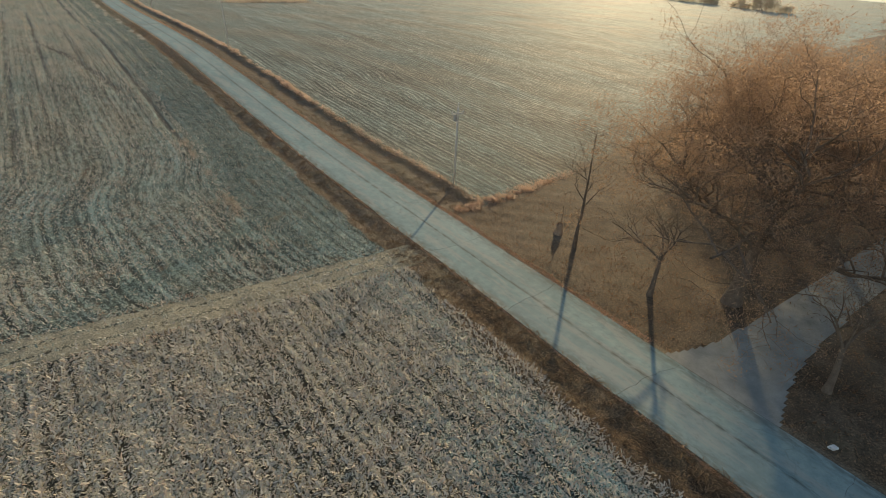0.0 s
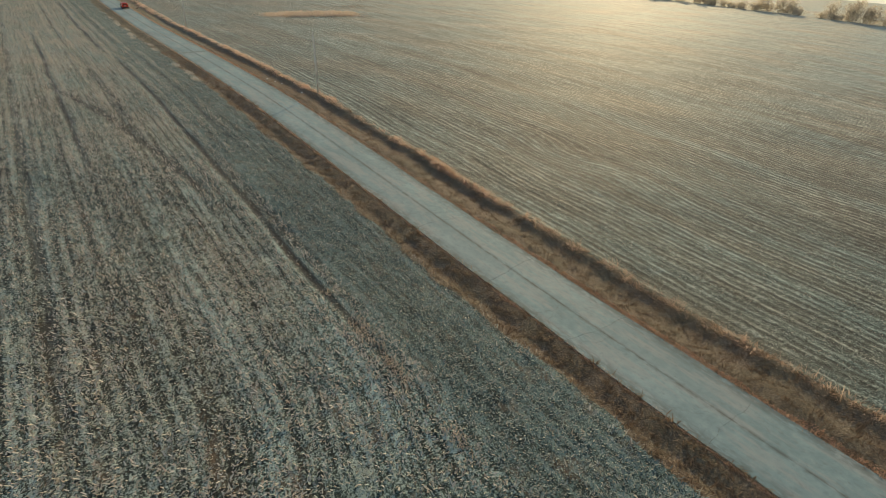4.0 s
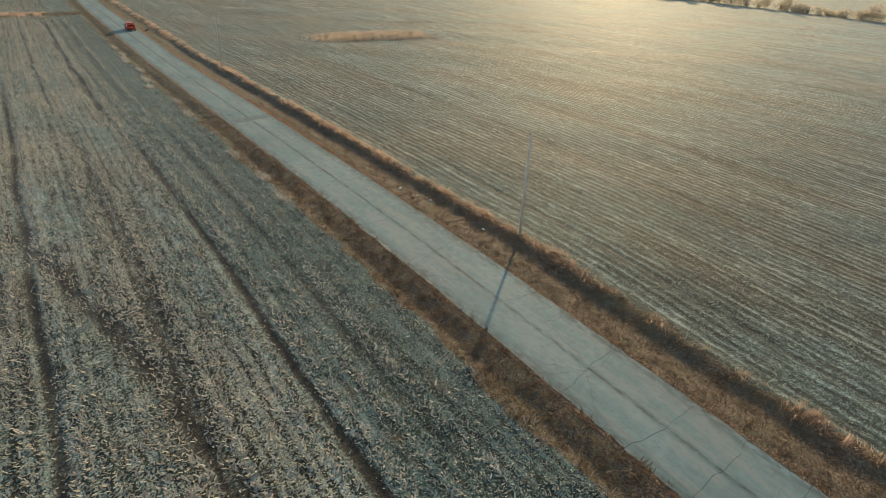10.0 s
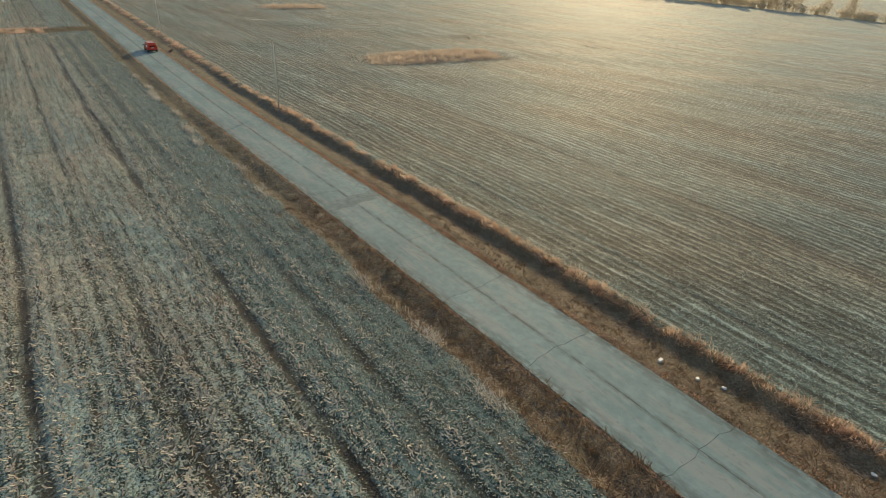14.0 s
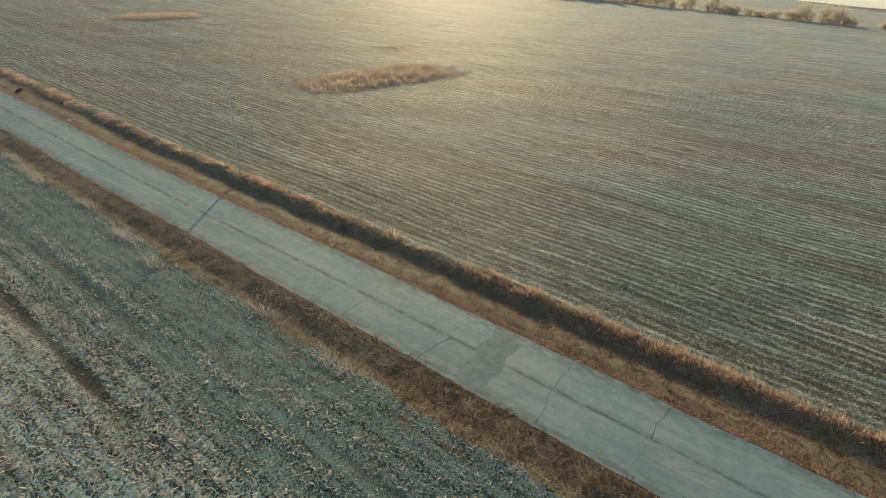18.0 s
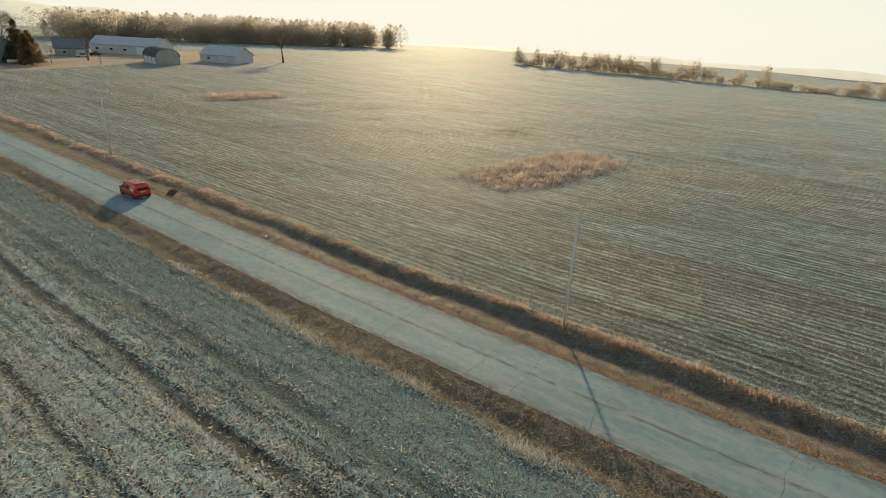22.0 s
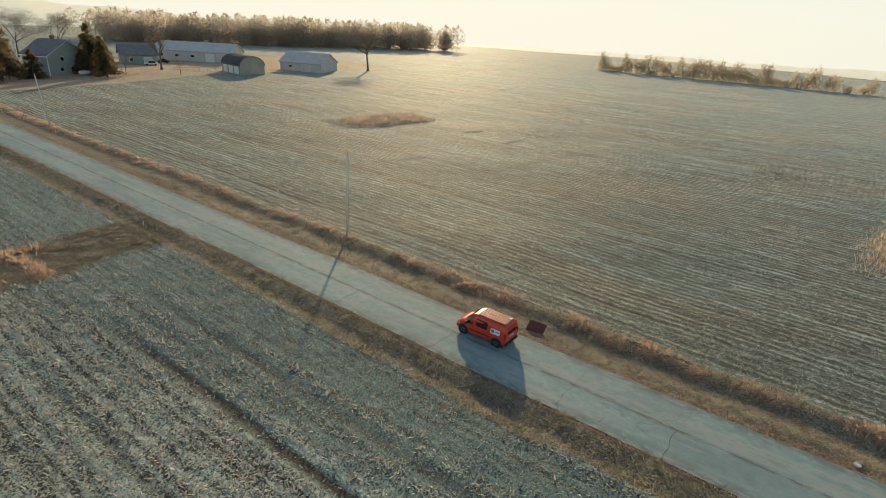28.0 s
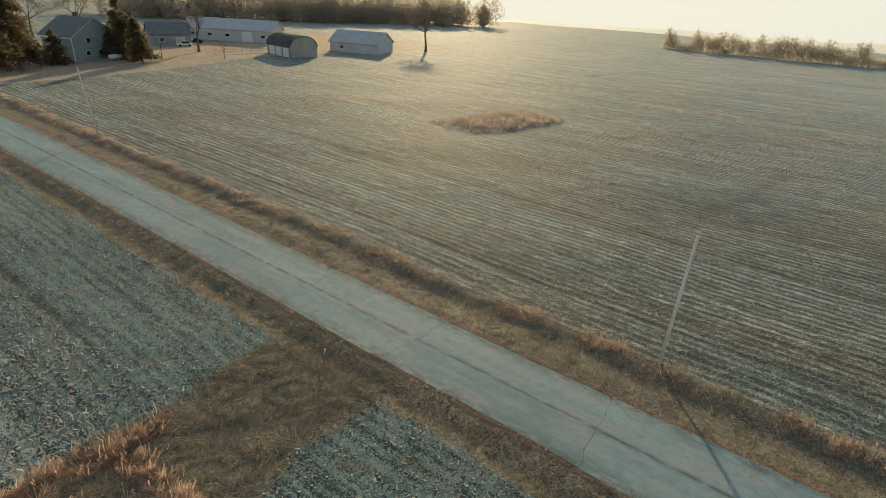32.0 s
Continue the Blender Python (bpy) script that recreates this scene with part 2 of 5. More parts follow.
def concrete_material():
    m, t, b = material("road_concrete", 0.8, 0.0, 0.35)
    pos = node(t, "ShaderNodeNewGeometry").outputs["Position"]
    rnd = node(t, "ShaderNodeObjectInfo").outputs["Random"]
    across = node(t, "ShaderNodeAttribute", attribute_name="across").outputs["Fac"]
    wide, mid, fine = spot(t, stretch(t, pos, (1.0, 0.25, 1.0)), 0.4, 4.0), spot(t, pos, 1.8, 5.0, 0.65), spot(t, pos, 22.0, 3.0)
    f = calc(t, "ADD", calc(t, "MULTIPLY", wide, 0.45), calc(t, "ADD", calc(t, "MULTIPLY", mid, 0.35), calc(t, "MULTIPLY", fine, 0.2)))
    c = steps(t, f, (0.32, (0.132, 0.218, 0.220)), (0.50, (0.220, 0.322, 0.322)), (0.68, (0.340, 0.455, 0.447)))
    c = mix(t, calc(t, "MULTIPLY", rnd, 0.35), c, (0.19, 0.24, 0.245))
    # worn warm-grey wheel paths and scaled patches
    worn = steps(t, spot(t, stretch(t, pos, (1.0, 0.16, 1.0)), 1.1, 5.0, 0.7), (0.48, 0.0), (0.60, 0.6))
    c = mix(t, worn, c, (0.335, 0.355, 0.330))
    scale = steps(t, spot(t, stretch(t, pos, (1.0, 0.5, 1.0)), 4.5, 5.0, 0.75), (0.55, 0.0), (0.66, 0.5))
    c = mix(t, scale, c, (0.150, 0.190, 0.185))
    # grime that gathers along the middle joint and the worn outer strips
    off = calc(t, "ABSOLUTE", across)
    blot = spot(t, stretch(t, pos, (1.0, 0.35, 1.0)), 3.2, 5.0, 0.7)
    seam = calc(t, "SUBTRACT", 1.0, calc(t, "DIVIDE", off, 0.24), True)
    rim = calc(t, "SUBTRACT", 1.0, calc(t, "DIVIDE", calc(t, "ABSOLUTE", calc(t, "SUBTRACT", off, 2.55)), 0.75), True)
    grime = calc(t, "MULTIPLY", calc(t, "MAXIMUM", seam, calc(t, "MULTIPLY", rim, 0.75)), steps(t, blot, (0.40, 0.0), (0.56, 1.0)))
    c = mix(t, calc(t, "MULTIPLY", grime, 0.80), c, (0.080, 0.092, 0.083))
    crack = node(t, "ShaderNodeTexVoronoi", {"Vector": node(t, "ShaderNodeVectorMath", {0: pos, 1: node(t, "ShaderNodeTexNoise", {"Vector": pos, "Scale": 0.9}).outputs["Color"]}, operation="ADD").outputs[0], "Scale": 0.22}, feature="DISTANCE_TO_EDGE").outputs["Distance"]
    line = steps(t, crack, (0.0, 1.0), (0.008, 0.0))
    line = calc(t, "MULTIPLY", line, steps(t, spot(t, pos, 0.12, 2.0), (0.5, 0.0), (0.6, 0.4)))
    c = mix(t, line, c, (0.09, 0.09, 0.085))
    t.links.new(c, b.inputs["Base Color"])
    relief(t, b, calc(t, "SUBTRACT", fine, line), 0.25, 0.02)
    return m


GROUND, CONCRETE = ground_material(), concrete_material()
PALE_PATCH = speckled("worn_grey_repair", (0.13, 0.175, 0.172), (0.25, 0.315, 0.305), 2.5, 20.0)
SIDE_ROAD = speckled("old_asphalt", (0.17, 0.185, 0.18), (0.33, 0.345, 0.33), 0.8, 14.0)
JOINT = speckled("joint_dirt", (0.05, 0.048, 0.042), (0.13, 0.12, 0.10), 3.0, 25.0)
CORN_LEAF = leafy("bleached_corn_leaf", (0.60, 0.53, 0.43), (0.80, 0.75, 0.64), (0.91, 0.88, 0.80), (0.80, 0.64, 0.50), through=0.35)
RESIDUE = leafy("crop_residue", (0.32, 0.27, 0.20), (0.70, 0.62, 0.51), (0.90, 0.83, 0.71), (0.76, 0.59, 0.46), (0.58, 0.60, 0.55), (0.86, 0.77, 0.65), through=0.32)
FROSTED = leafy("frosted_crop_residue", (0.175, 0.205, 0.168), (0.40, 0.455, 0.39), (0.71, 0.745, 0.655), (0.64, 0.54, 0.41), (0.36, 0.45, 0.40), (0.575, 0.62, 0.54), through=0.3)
OLIVE = leafy("olive_dead_grass", (0.26, 0.225, 0.16), (0.41, 0.36, 0.265), (0.64, 0.57, 0.44), (0.30, 0.265, 0.19), through=0.55)
BLADE = leafy("dry_grass", (0.17, 0.115, 0.075), (0.27, 0.19, 0.13), (0.48, 0.36, 0.255), (0.20, 0.155, 0.10), through=0.6)
TALL = leafy("tall_dry_grass", (0.70, 0.50, 0.40), (0.86, 0.66, 0.54), (0.93, 0.80, 0.69), (0.76, 0.54, 0.42), through=0.85)
# dry litter with the warmth of the low sun put into its orange
ORANGE = leafy("sunlit_grass_litter", (0.62, 0.37, 0.25), (0.78, 0.52, 0.38), (0.86, 0.64, 0.49), through=0.6)
OAK_LEAF = leafy("brown_oak_leaf", (0.40, 0.26, 0.17), (0.48, 0.325, 0.22), (0.56, 0.40, 0.285), through=0.75)
ISLAND_GRASS = leafy("tan_standing_grass", (0.60, 0.49, 0.39), (0.74, 0.62, 0.51), (0.86, 0.76, 0.65), through=0.62)
BROWN_TWIG = leafy("brown_oak_twig", (0.34, 0.23, 0.16), (0.42, 0.295, 0.21), (0.50, 0.36, 0.26), through=0.65)
TWIG = leafy("fine_twig", (0.17, 0.14, 0.105), (0.27, 0.22, 0.165), (0.36, 0.30, 0.23), through=0.3)
# twigs and bark paled to put distance haze into far woods and hedge
HAZE_TWIG = leafy("haze_paled_twig", (0.60, 0.54, 0.445), (0.68, 0.62, 0.52), (0.75, 0.69, 0.585), through=0.9)
PALE_BARK = speckled("pale_hedge_bark", (0.26, 0.22, 0.17), (0.44, 0.39, 0.31), 1.0, 8.0)
NEEDLE = leafy("dark_needles", (0.15, 0.125, 0.07), (0.24, 0.185, 0.105), (0.33, 0.25, 0.15), through=0.7)
SHED_WALL = speckled("grey_shed_boards", (0.30, 0.28, 0.235), (0.44, 0.42, 0.36), 0.4, 8.0, vary=0.1)
BARK = speckled("bark", (0.11, 0.082, 0.06), (0.26, 0.195, 0.145), 2.0, 14.0, bump=0.7, dist=0.06, vary=0.2)
POLE_WOOD = speckled("weathered_pole_wood", (0.62, 0.57, 0.49), (0.82, 0.77, 0.68), 3.0, 30.0, vary=0.3)
METAL = speckled("galvanised_metal", (0.30, 0.31, 0.32), (0.55, 0.56, 0.57), 2.0, 20.0, rough=0.45, metal=0.8)
PORCELAIN = speckled("pale_insulator", (0.6, 0.6, 0.58), (0.82, 0.82, 0.80), 8.0, 60.0, rough=0.3)
WIRE = speckled("wire", (0.10, 0.10, 0.10), (0.22, 0.22, 0.21), 4.0, 20.0, rough=0.5, metal=0.5)
RED = speckled("red_van_paint", (0.52, 0.040, 0.022), (0.64, 0.062, 0.034), 1.5, 20.0, rough=0.22, spec=0.5, bump=0.02, vary=0.01)
PALE_ROOF = speckled("pale_red_paint", (0.52, 0.13, 0.09), (0.66, 0.25, 0.19), 2.0, 30.0, rough=0.35, spec=0.5, bump=0.03, vary=0.01)
DARK_GLASS = speckled("tinted_glass", (0.010, 0.011, 0.012), (0.020, 0.021, 0.022), 1.0, 10.0, rough=0.06, spec=0.6, bump=0.0, vary=0.01)
RUBBER = speckled("tyre_rubber", (0.012, 0.012, 0.012), (0.035, 0.034, 0.032), 6.0, 40.0, rough=0.9, vary=0.01)
BLACK = speckled("black_plastic", (0.015, 0.015, 0.016), (0.04, 0.04, 0.04), 6.0, 40.0, rough=0.6, vary=0.01)
RIM = speckled("wheel_steel", (0.06, 0.06, 0.065), (0.16, 0.16, 0.165), 6.0, 40.0, rough=0.4, metal=0.7, vary=0.01)
WHITE = speckled("white_paint", (0.70, 0.70, 0.68), (0.84, 0.84, 0.82), 3.0, 30.0, rough=0.5, bump=0.05, vary=0.05)
PATCH_BROWN = speckled("reddish_patch_brown", (0.10, 0.048, 0.032), (0.20, 0.10, 0.065), 5.0, 30.0, rough=0.8, metal=0.3)
BLUE = speckled("blue_print", (0.03, 0.14, 0.36), (0.05, 0.20, 0.46), 6.0, 40.0, rough=0.5, vary=0.01)
TAIL = speckled("tail_lamp_red", (0.30, 0.01, 0.01), (0.45, 0.02, 0.02), 8.0, 60.0, rough=0.15, vary=0.01)
CLEAR = speckled("headlamp_clear", (0.55, 0.56, 0.56), (0.75, 0.76, 0.76), 8.0, 60.0, rough=0.1, spec=0.7, vary=0.01)
SIDING = speckled("grey_blue_siding", (0.24, 0.285, 0.265), (0.33, 0.375, 0.345), 0.5, 9.0, vary=0.05)
BARN_WALL = speckled("grey_barn_siding", (0.48, 0.48, 0.46), (0.64, 0.63, 0.60), 0.4, 8.0, vary=0.2)
ROOFING = speckled("grey_shingle_roof", (0.16, 0.16, 0.16), (0.28, 0.275, 0.265), 0.8, 12.0, vary=0.2)
TIN_ROOF = speckled("pale_tin_roof", (0.50, 0.49, 0.46), (0.66, 0.645, 0.61), 0.4, 7.0, rough=0.6, metal=0.1, vary=0.15)
STUMP_WOOD = speckled("grey_brown_dead_wood", (0.20, 0.13, 0.085), (0.46, 0.33, 0.23), 3.0, 18.0, bump=0.6, dist=0.04)
OLD_WOOD = speckled("old_brown_wood", (0.10, 0.075, 0.055), (0.24, 0.19, 0.14), 1.0, 12.0, vary=0.3)
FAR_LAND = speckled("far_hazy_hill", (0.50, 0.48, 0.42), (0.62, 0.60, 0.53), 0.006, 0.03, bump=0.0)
# faint cream glow on the backdrop hills stands in for distance haze
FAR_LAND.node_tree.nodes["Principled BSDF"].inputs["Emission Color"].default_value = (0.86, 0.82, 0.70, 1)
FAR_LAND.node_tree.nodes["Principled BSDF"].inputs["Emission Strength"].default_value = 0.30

# ---- the lie of the land ----
PROFILE_Y = (-400, -40, 12, 30, 50, 65, 92, 117, 133, 160, 190, 230, 280, 330, 400, 900)
PROFILE_Z = (-1.2, -1.2, -1.2, -0.95, -0.85, -0.6, 0.5, 1.3, 1.25, 0.88, 0.35, 0.08, 0.0, 0.3, 1.0, 1.0)
CENTRE_Y = (-400, 50, 92, 134, 165, 205, 232, 265, 290, 330, 900)
CENTRE_X = (25.0, 25.0, 25.3, 25.75, 26.05, 26.2, 26.65, 27.25, 27.6, 27.9, 28.4)
HALF = 2.78                                    # half the width of the road
_ys = np.arange(-400.0, 901.0, 2.0)
_ker = np.exp(-0.5 * (np.arange(-12, 13) / 5.0) ** 2)
_ker /= _ker.sum()
_zs = np.convolve(np.pad(np.interp(_ys, PROFILE_Y, PROFILE_Z), 12, mode="edge"), _ker, "valid")
_xs = np.convolve(np.pad(np.interp(_ys, CENTRE_Y, CENTRE_X), 12, mode="edge"), _ker, "valid")
rng = np.random.default_rng(7)


def centre(y):
    return np.interp(y, _ys, _xs)


def lift(y):
    return np.interp(y, _ys, _zs)


def smooth(a, b, v):
    q = np.clip((v - a) / (b - a), 0, 1)
    return q * q * (3 - 2 * q)


def band(v, a, b, soft):
    return smooth(a - soft, a + soft, v) * (1 - smooth(b - soft, b + soft, v))


def wavy(x, y, size, seed=0.0):
    """A cheap smooth wander between -1 and 1."""
    a, b = np.asarray(x) / size, np.asarray(y) / size
    return (np.sin(1.7 * a + 2.3 * b + seed) + np.sin(-2.9 * a + 1.3 * b + 1.7 * seed + 1) + np.sin(0.7 * a - 3.7 * b + 2.3 * seed + 2) + np.sin(4.1 * a + 3.3 * b + seed + 4)) / 4


ISLANDS = ((75.5, 212.0, 17.5, 7.2, -12.0), (84.5, 301.8, 12.0, 6.4, -15.0))   # rough grass left standing in the field


def island(x, y):
    """How far inside a patch of standing grass: 1 in the middle, 0 at its edge and outside."""
    best = np.zeros(np.shape(x))
    for cx, cy, a, b, turn in ISLANDS:
        c, s = math.cos(radians(turn)), math.sin(radians(turn))
        u, v = ((x - cx) * c + (y - cy) * s) / a, (-(x - cx) * s + (y - cy) * c) / b
        best = np.maximum(best, np.clip(1 - (u ** 4 + v ** 4) ** 0.25 - 0.10 * wavy(x, y, 2.5, cx), 0, 1))
    return best


def side_road(x, y):
    """1 on the side road at the trees."""
    u = x - centre(y)
    lo, hi = 7.8 - 2.4 * np.exp(-np.maximum(u - 2.7, 0) / 4.5), 11.4 + 1.6 * np.exp(-np.maximum(u - 2.7, 0) / 2.5)
    return (u > 2.0) * (y > lo) * (y < hi) * 1.0


def drive(x, y):
    """1 on the gravel drive to the farm."""
    mid = np.interp(x, (20, 40, 65, 92.8, 105.6, 130), (376.5, 378.3, 380.4, 388.8, 396.0, 402.0))
    return band(y, mid - 1.8, mid + 1.8, 0.6) * smooth(26, 29, x) * (1 - smooth(104, 112, x))


def land(x, y):
    """The height of the ground."""
    x, y = np.asarray(x, float), np.asarray(y, float)
    u = x - centre(y)
    z = lift(y) * (1 - 0.5 * smooth(60, 300, np.abs(u)))
    right = smooth(35.5, 38.0, y) * (1 - smooth(368, 372, y))      # no ditch at the trees and the farm
    cross = 1 - band(y, 27.0, 36.5, 2.0)
    z = z - 0.05 * smooth(2.7, 3.6, np.abs(u))
    deep = (0.12 + 0.10 * smooth(60, 95, y) + 0.16 * smooth(135, 160, y) - 0.22 * smooth(205, 245, y)) * (1 + 0.15 * wavy(x, y, 8.0, 4.0))
    z = z - deep * smooth(3.6, 5.4, u) * (1 - smooth(5.7 + 0.2 * wavy(x, y, 4.0), 6.7, u)) * right + (0.10 + 0.05 * wavy(x, y, 2.4, 6.0)) * band(u, 6.6, 7.7, 0.45) * right
    z = z - 0.20 * band(u, -5.0, -4.0, 0.7) * cross
    off = smooth(3.0, 4.5, np.abs(u))
    z = z + off * 0.05 * wavy(x, y, 1.6, 1.0) + off * 0.18 * wavy(x, y, 13.0, 2.0)
    z = z - 0.09 * np.maximum(rut(x, y), wheel_lanes(x, y)) * (np.abs(u) > 6)
    z = z + 0.35 * island(x, y)
    far = np.sqrt(np.maximum(np.abs(u) - 40, 0) ** 2 + np.maximum(y - 520, 0) ** 2 + np.minimum(y + 60, 0) ** 2)
    return z - 0.043 * np.maximum(far - 250, 0) + 5.0 * smooth(260, 900, far) * wavy(x, y, 260.0, 3.0)


def yard(x, y):
    """Leaf litter under the trees at the start, and the farm's lawn."""
    u = x - centre(y)
    edge = 35.8 + 0.18 * np.maximum(u - 8, 0) + 0.8 * wavy(x, y, 3.0)
    return (1 - smooth(edge - 1.0, edge + 1.0, y)) * smooth(2.8, 3.6, u)


def lawn(x, y):
    u = x - centre(y)
    line = np.interp(x, (20, 34, 67, 90, 106, 160), (372.5, 375.0, 377.5, 385.0, 387.5, 380.0))
    return smooth(line - 1.5, line + 0.5, y) * smooth(2.8, 3.6, u) * (1 - smooth(165, 180, x)) * (1 - smooth(430, 460, y))


def waterway(x, y):
    """The grassed strip that crosses the field beyond the ditch."""
    return band(y, 271.8 + 0.8 * wavy(x, y, 4.0), 279.4 + 0.8 * wavy(x, y, 4.5, 2.0), 0.7) * (1 - smooth(22, 25, x))


def verge(x, y):
    """1 on the grass beside the road, 0 in the fields."""
    u = x - centre(y)
    w = 0.35 * wavy(x, y, 2.2) + 0.4 * wavy(x, y, 7.0, 3.0)
    ditch = band(u, 2.7, 7.2 + w, 0.35) * (1 - 0.0 * y)
    return np.maximum(ditch, band(u, -5.5 + w, -2.7, 0.3))


def track_mask(x, y):
    """The farm track over the near field, with its two ruts."""
    mid = 31.9 + 0.075 * np.maximum(20 - x, 0) + 0.15 * wavy(x, y, 9.0)
    d = y - mid
    return band(d, -1.5, 1.5, 0.3) * (1 - smooth(20.5, 23, x)), d


def rows_of(x, y):
    """The distance across the crop rows: along the road, with turns where the drill swung round."""
    u = x - centre(y)
    near = np.exp(-((x - 4.0) / 14.0) ** 4 - ((y - 47.0) / 12.0) ** 4) * smooth(32.5, 36, y) * 0.08
    swirl = np.hypot((x - 7.0) * 0.85, (y - 39.5) * 1.0) + 0.6 * wavy(x, y, 9.0, 3.0)
    loop = np.exp(-((x - 51.0) / 9.0) ** 2 - ((y - 82.0) / 10.0) ** 2)
    return u * (1 - near) + swirl * near + loop * 3.5 * wavy(x, y, 11.0, 5.0)


LANES = ((-13.3, 60, 160, 0.95), (-9.7, 100, 165, 0.5), (-18.4, 95, 165, 0.5), (-24.0, 100, 200, 0.85), (-14.4, 162, 265, 0.95), (-10.8, 165, 265, 0.45), (-19.5, 170, 265, 0.5),
         (-29.0, 60, 265, 0.6), (-42.0, 40, 265, 0.6), (-12.6, 282, 350, 0.6), (-17.0, 282, 350, 0.5), (11.5, 60, 340, 0.4), (26.0, 60, 340, 0.45), (38.0, 60, 340, 0.4))


def wheel_lanes(x, y):
    """Dark wheel lanes that run along the rows."""
    u = x - centre(y) + 0.22 * wavy(x, y, 11.0, 2.0)
    best = np.zeros(np.shape(x))
    for o, y0, y1, k in LANES:
        best = np.maximum(best, np.maximum(1 - ((u - o) / 0.48) ** 2, 0) * np.clip(np.minimum(y - y0, y1 - y) / 12, 0, 1) * k)
    return np.clip(best * (1.2 + 0.6 * wavy(x, y, 5.0)), 0, 1)


def headland(x, y):
    """Curved drill marks where the rows swing round at the corner of the far field."""
    mid = np.interp(x, (50.0, 53.7, 57.5, 69.0, 85.0, 98.0), (44.0, 50.0, 56.0, 62.3, 66.5, 64.0))
    return sum(np.exp(-((y - mid + o + 0.3 * wavy(x, y, 5.0, o)) / 0.55) ** 2) * k for o, k in ((0.0, 0.7), (2.2, 0.5), (4.4, 0.55), (7.0, 0.4), (9.4, 0.45))) * band(x, 51, 97, 3.0) * (0.7 + 0.3 * wavy(x, y, 2.5))


RUT = ((91.0, 9.5), (97.0, 8.5), (101.2, 8.2), (107.4, 7.1), (112.3, 6.5), (118.3, 5.8), (123.6, 4.2), (130.7, 2.9), (133.7, 1.9), (140.0, 0.5))


def rut(x, y):
    """A wheel rut that wanders through the stubble, and the lane beside it."""
    mid = np.interp(y, *zip(*RUT)) + 0.25 * wavy(x, y, 3.0)
    lane = 12.9 + 0.3 * wavy(x, y, 14.0)
    return np.maximum(np.exp(-((x - mid) / 0.65) ** 2) * band(y, 92, 138, 2.0) * (0.95 + 0.3 * wavy(x, y, 2.0)), np.exp(-((x - lane) / 0.5) ** 2) * 0.8 * band(y, 75, 100, 10.0))


def damp_arc(x, y):
    """Dark damp bands that curve through the stubble beyond the track."""
    outer = np.interp(x, (-14, -8, -2.5, 2.1, 6.2, 11.6, 14.3, 16.1, 19), (37.0, 43.5, 49.9, 53.9, 56.4, 51.7, 46.0, 42.2, 37.5)) + 0.6 * wavy(x, y, 3.0)
    inner = np.interp(x, (-6, 1.4, 5.3, 10.1, 15.2, 19), (35.6, 37.6, 39.0, 42.4, 45.2, 41.0)) + 0.6 * wavy(x, y, 2.5, 2.0)
    return np.clip(np.maximum(0.85 * np.exp(-((y - outer) / 1.8) ** 2) * band(x, -12, 17.5, 2.5), np.exp(-((y - inner) / 1.8) ** 2) * band(x, -3.5, 17.5, 2.0)) * (0.85 + 0.25 * wavy(x, y, 1.5)), 0, 1)


def turnaround(x, y):
    """Curved wheel marks where a machine swung round in the far field."""
    d = np.where(y > 85.5, np.hypot(x - 48.9, y - 85.5), np.abs(x - 48.9)) + 0.15 * wavy(x, y, 2.5)
    return 0.75 * sum(np.exp(-((d - r) / 0.50) ** 2) for r in (1.3, 3.1, 4.9)) * smooth(70, 82, y) * (0.8 + 0.3 * wavy(x, y, 1.8)) * (x > 40) + np.exp(-((y - np.interp(x, (64.0, 72.3, 89.3), (265.6, 262.4, 260.4)) + 0.4 * wavy(x, y, 3.0)) / 0.8) ** 2) * band(x, 63, 91, 3.0) * (0.6 + 0.4 * wavy(x, y, 1.5))


def sheet(name, xs, ys, height, keep=None):
    """A grid mesh over the given lines."""
    gx, gy = np.meshgrid(xs, ys, indexing="ij")
    gz = height(gx, gy)
    n, k = gx.shape
    i = (np.arange(n - 1)[:, None] * k + np.arange(k - 1)[None]).ravel()
    quads = np.stack([i, i + k, i + k + 1, i + 1], 1)
    if keep is not None:
        mx, my = (gx[:-1, :-1] + gx[1:, 1:]) / 2, (gy[:-1, :-1] + gy[1:, 1:]) / 2
        quads = quads[keep(mx, my).ravel() > 0.5]
    return quad_mesh(name, np.stack([gx, gy, gz], -1).reshape(-1, 3), quads), gx.ravel(), gy.ravel()


def quad_mesh(name, verts, quads, flat=True):
    me = bpy.data.meshes.new(name)
    me.vertices.add(len(verts))
    me.vertices.foreach_set("co", np.ascontiguousarray(verts, np.float32).ravel())
    me.loops.add(4 * len(quads))
    me.loops.foreach_set("vertex_index", np.ascontiguousarray(quads, np.int32).ravel())
    me.polygons.add(len(quads))
    me.polygons.foreach_set("loop_start", np.arange(0, 4 * len(quads), 4, dtype=np.int32))
    me.polygons.foreach_set("loop_total", np.full(len(quads), 4, np.int32))
    me.polygons.foreach_set("use_smooth", np.full(len(quads), not flat, bool))
    me.update(calc_edges=True)
    return me


def lines(*spans):
    out = [np.arange(a, b, s) for a, b, s in spans]
    return np.unique(np.round(np.concatenate(out), 3))


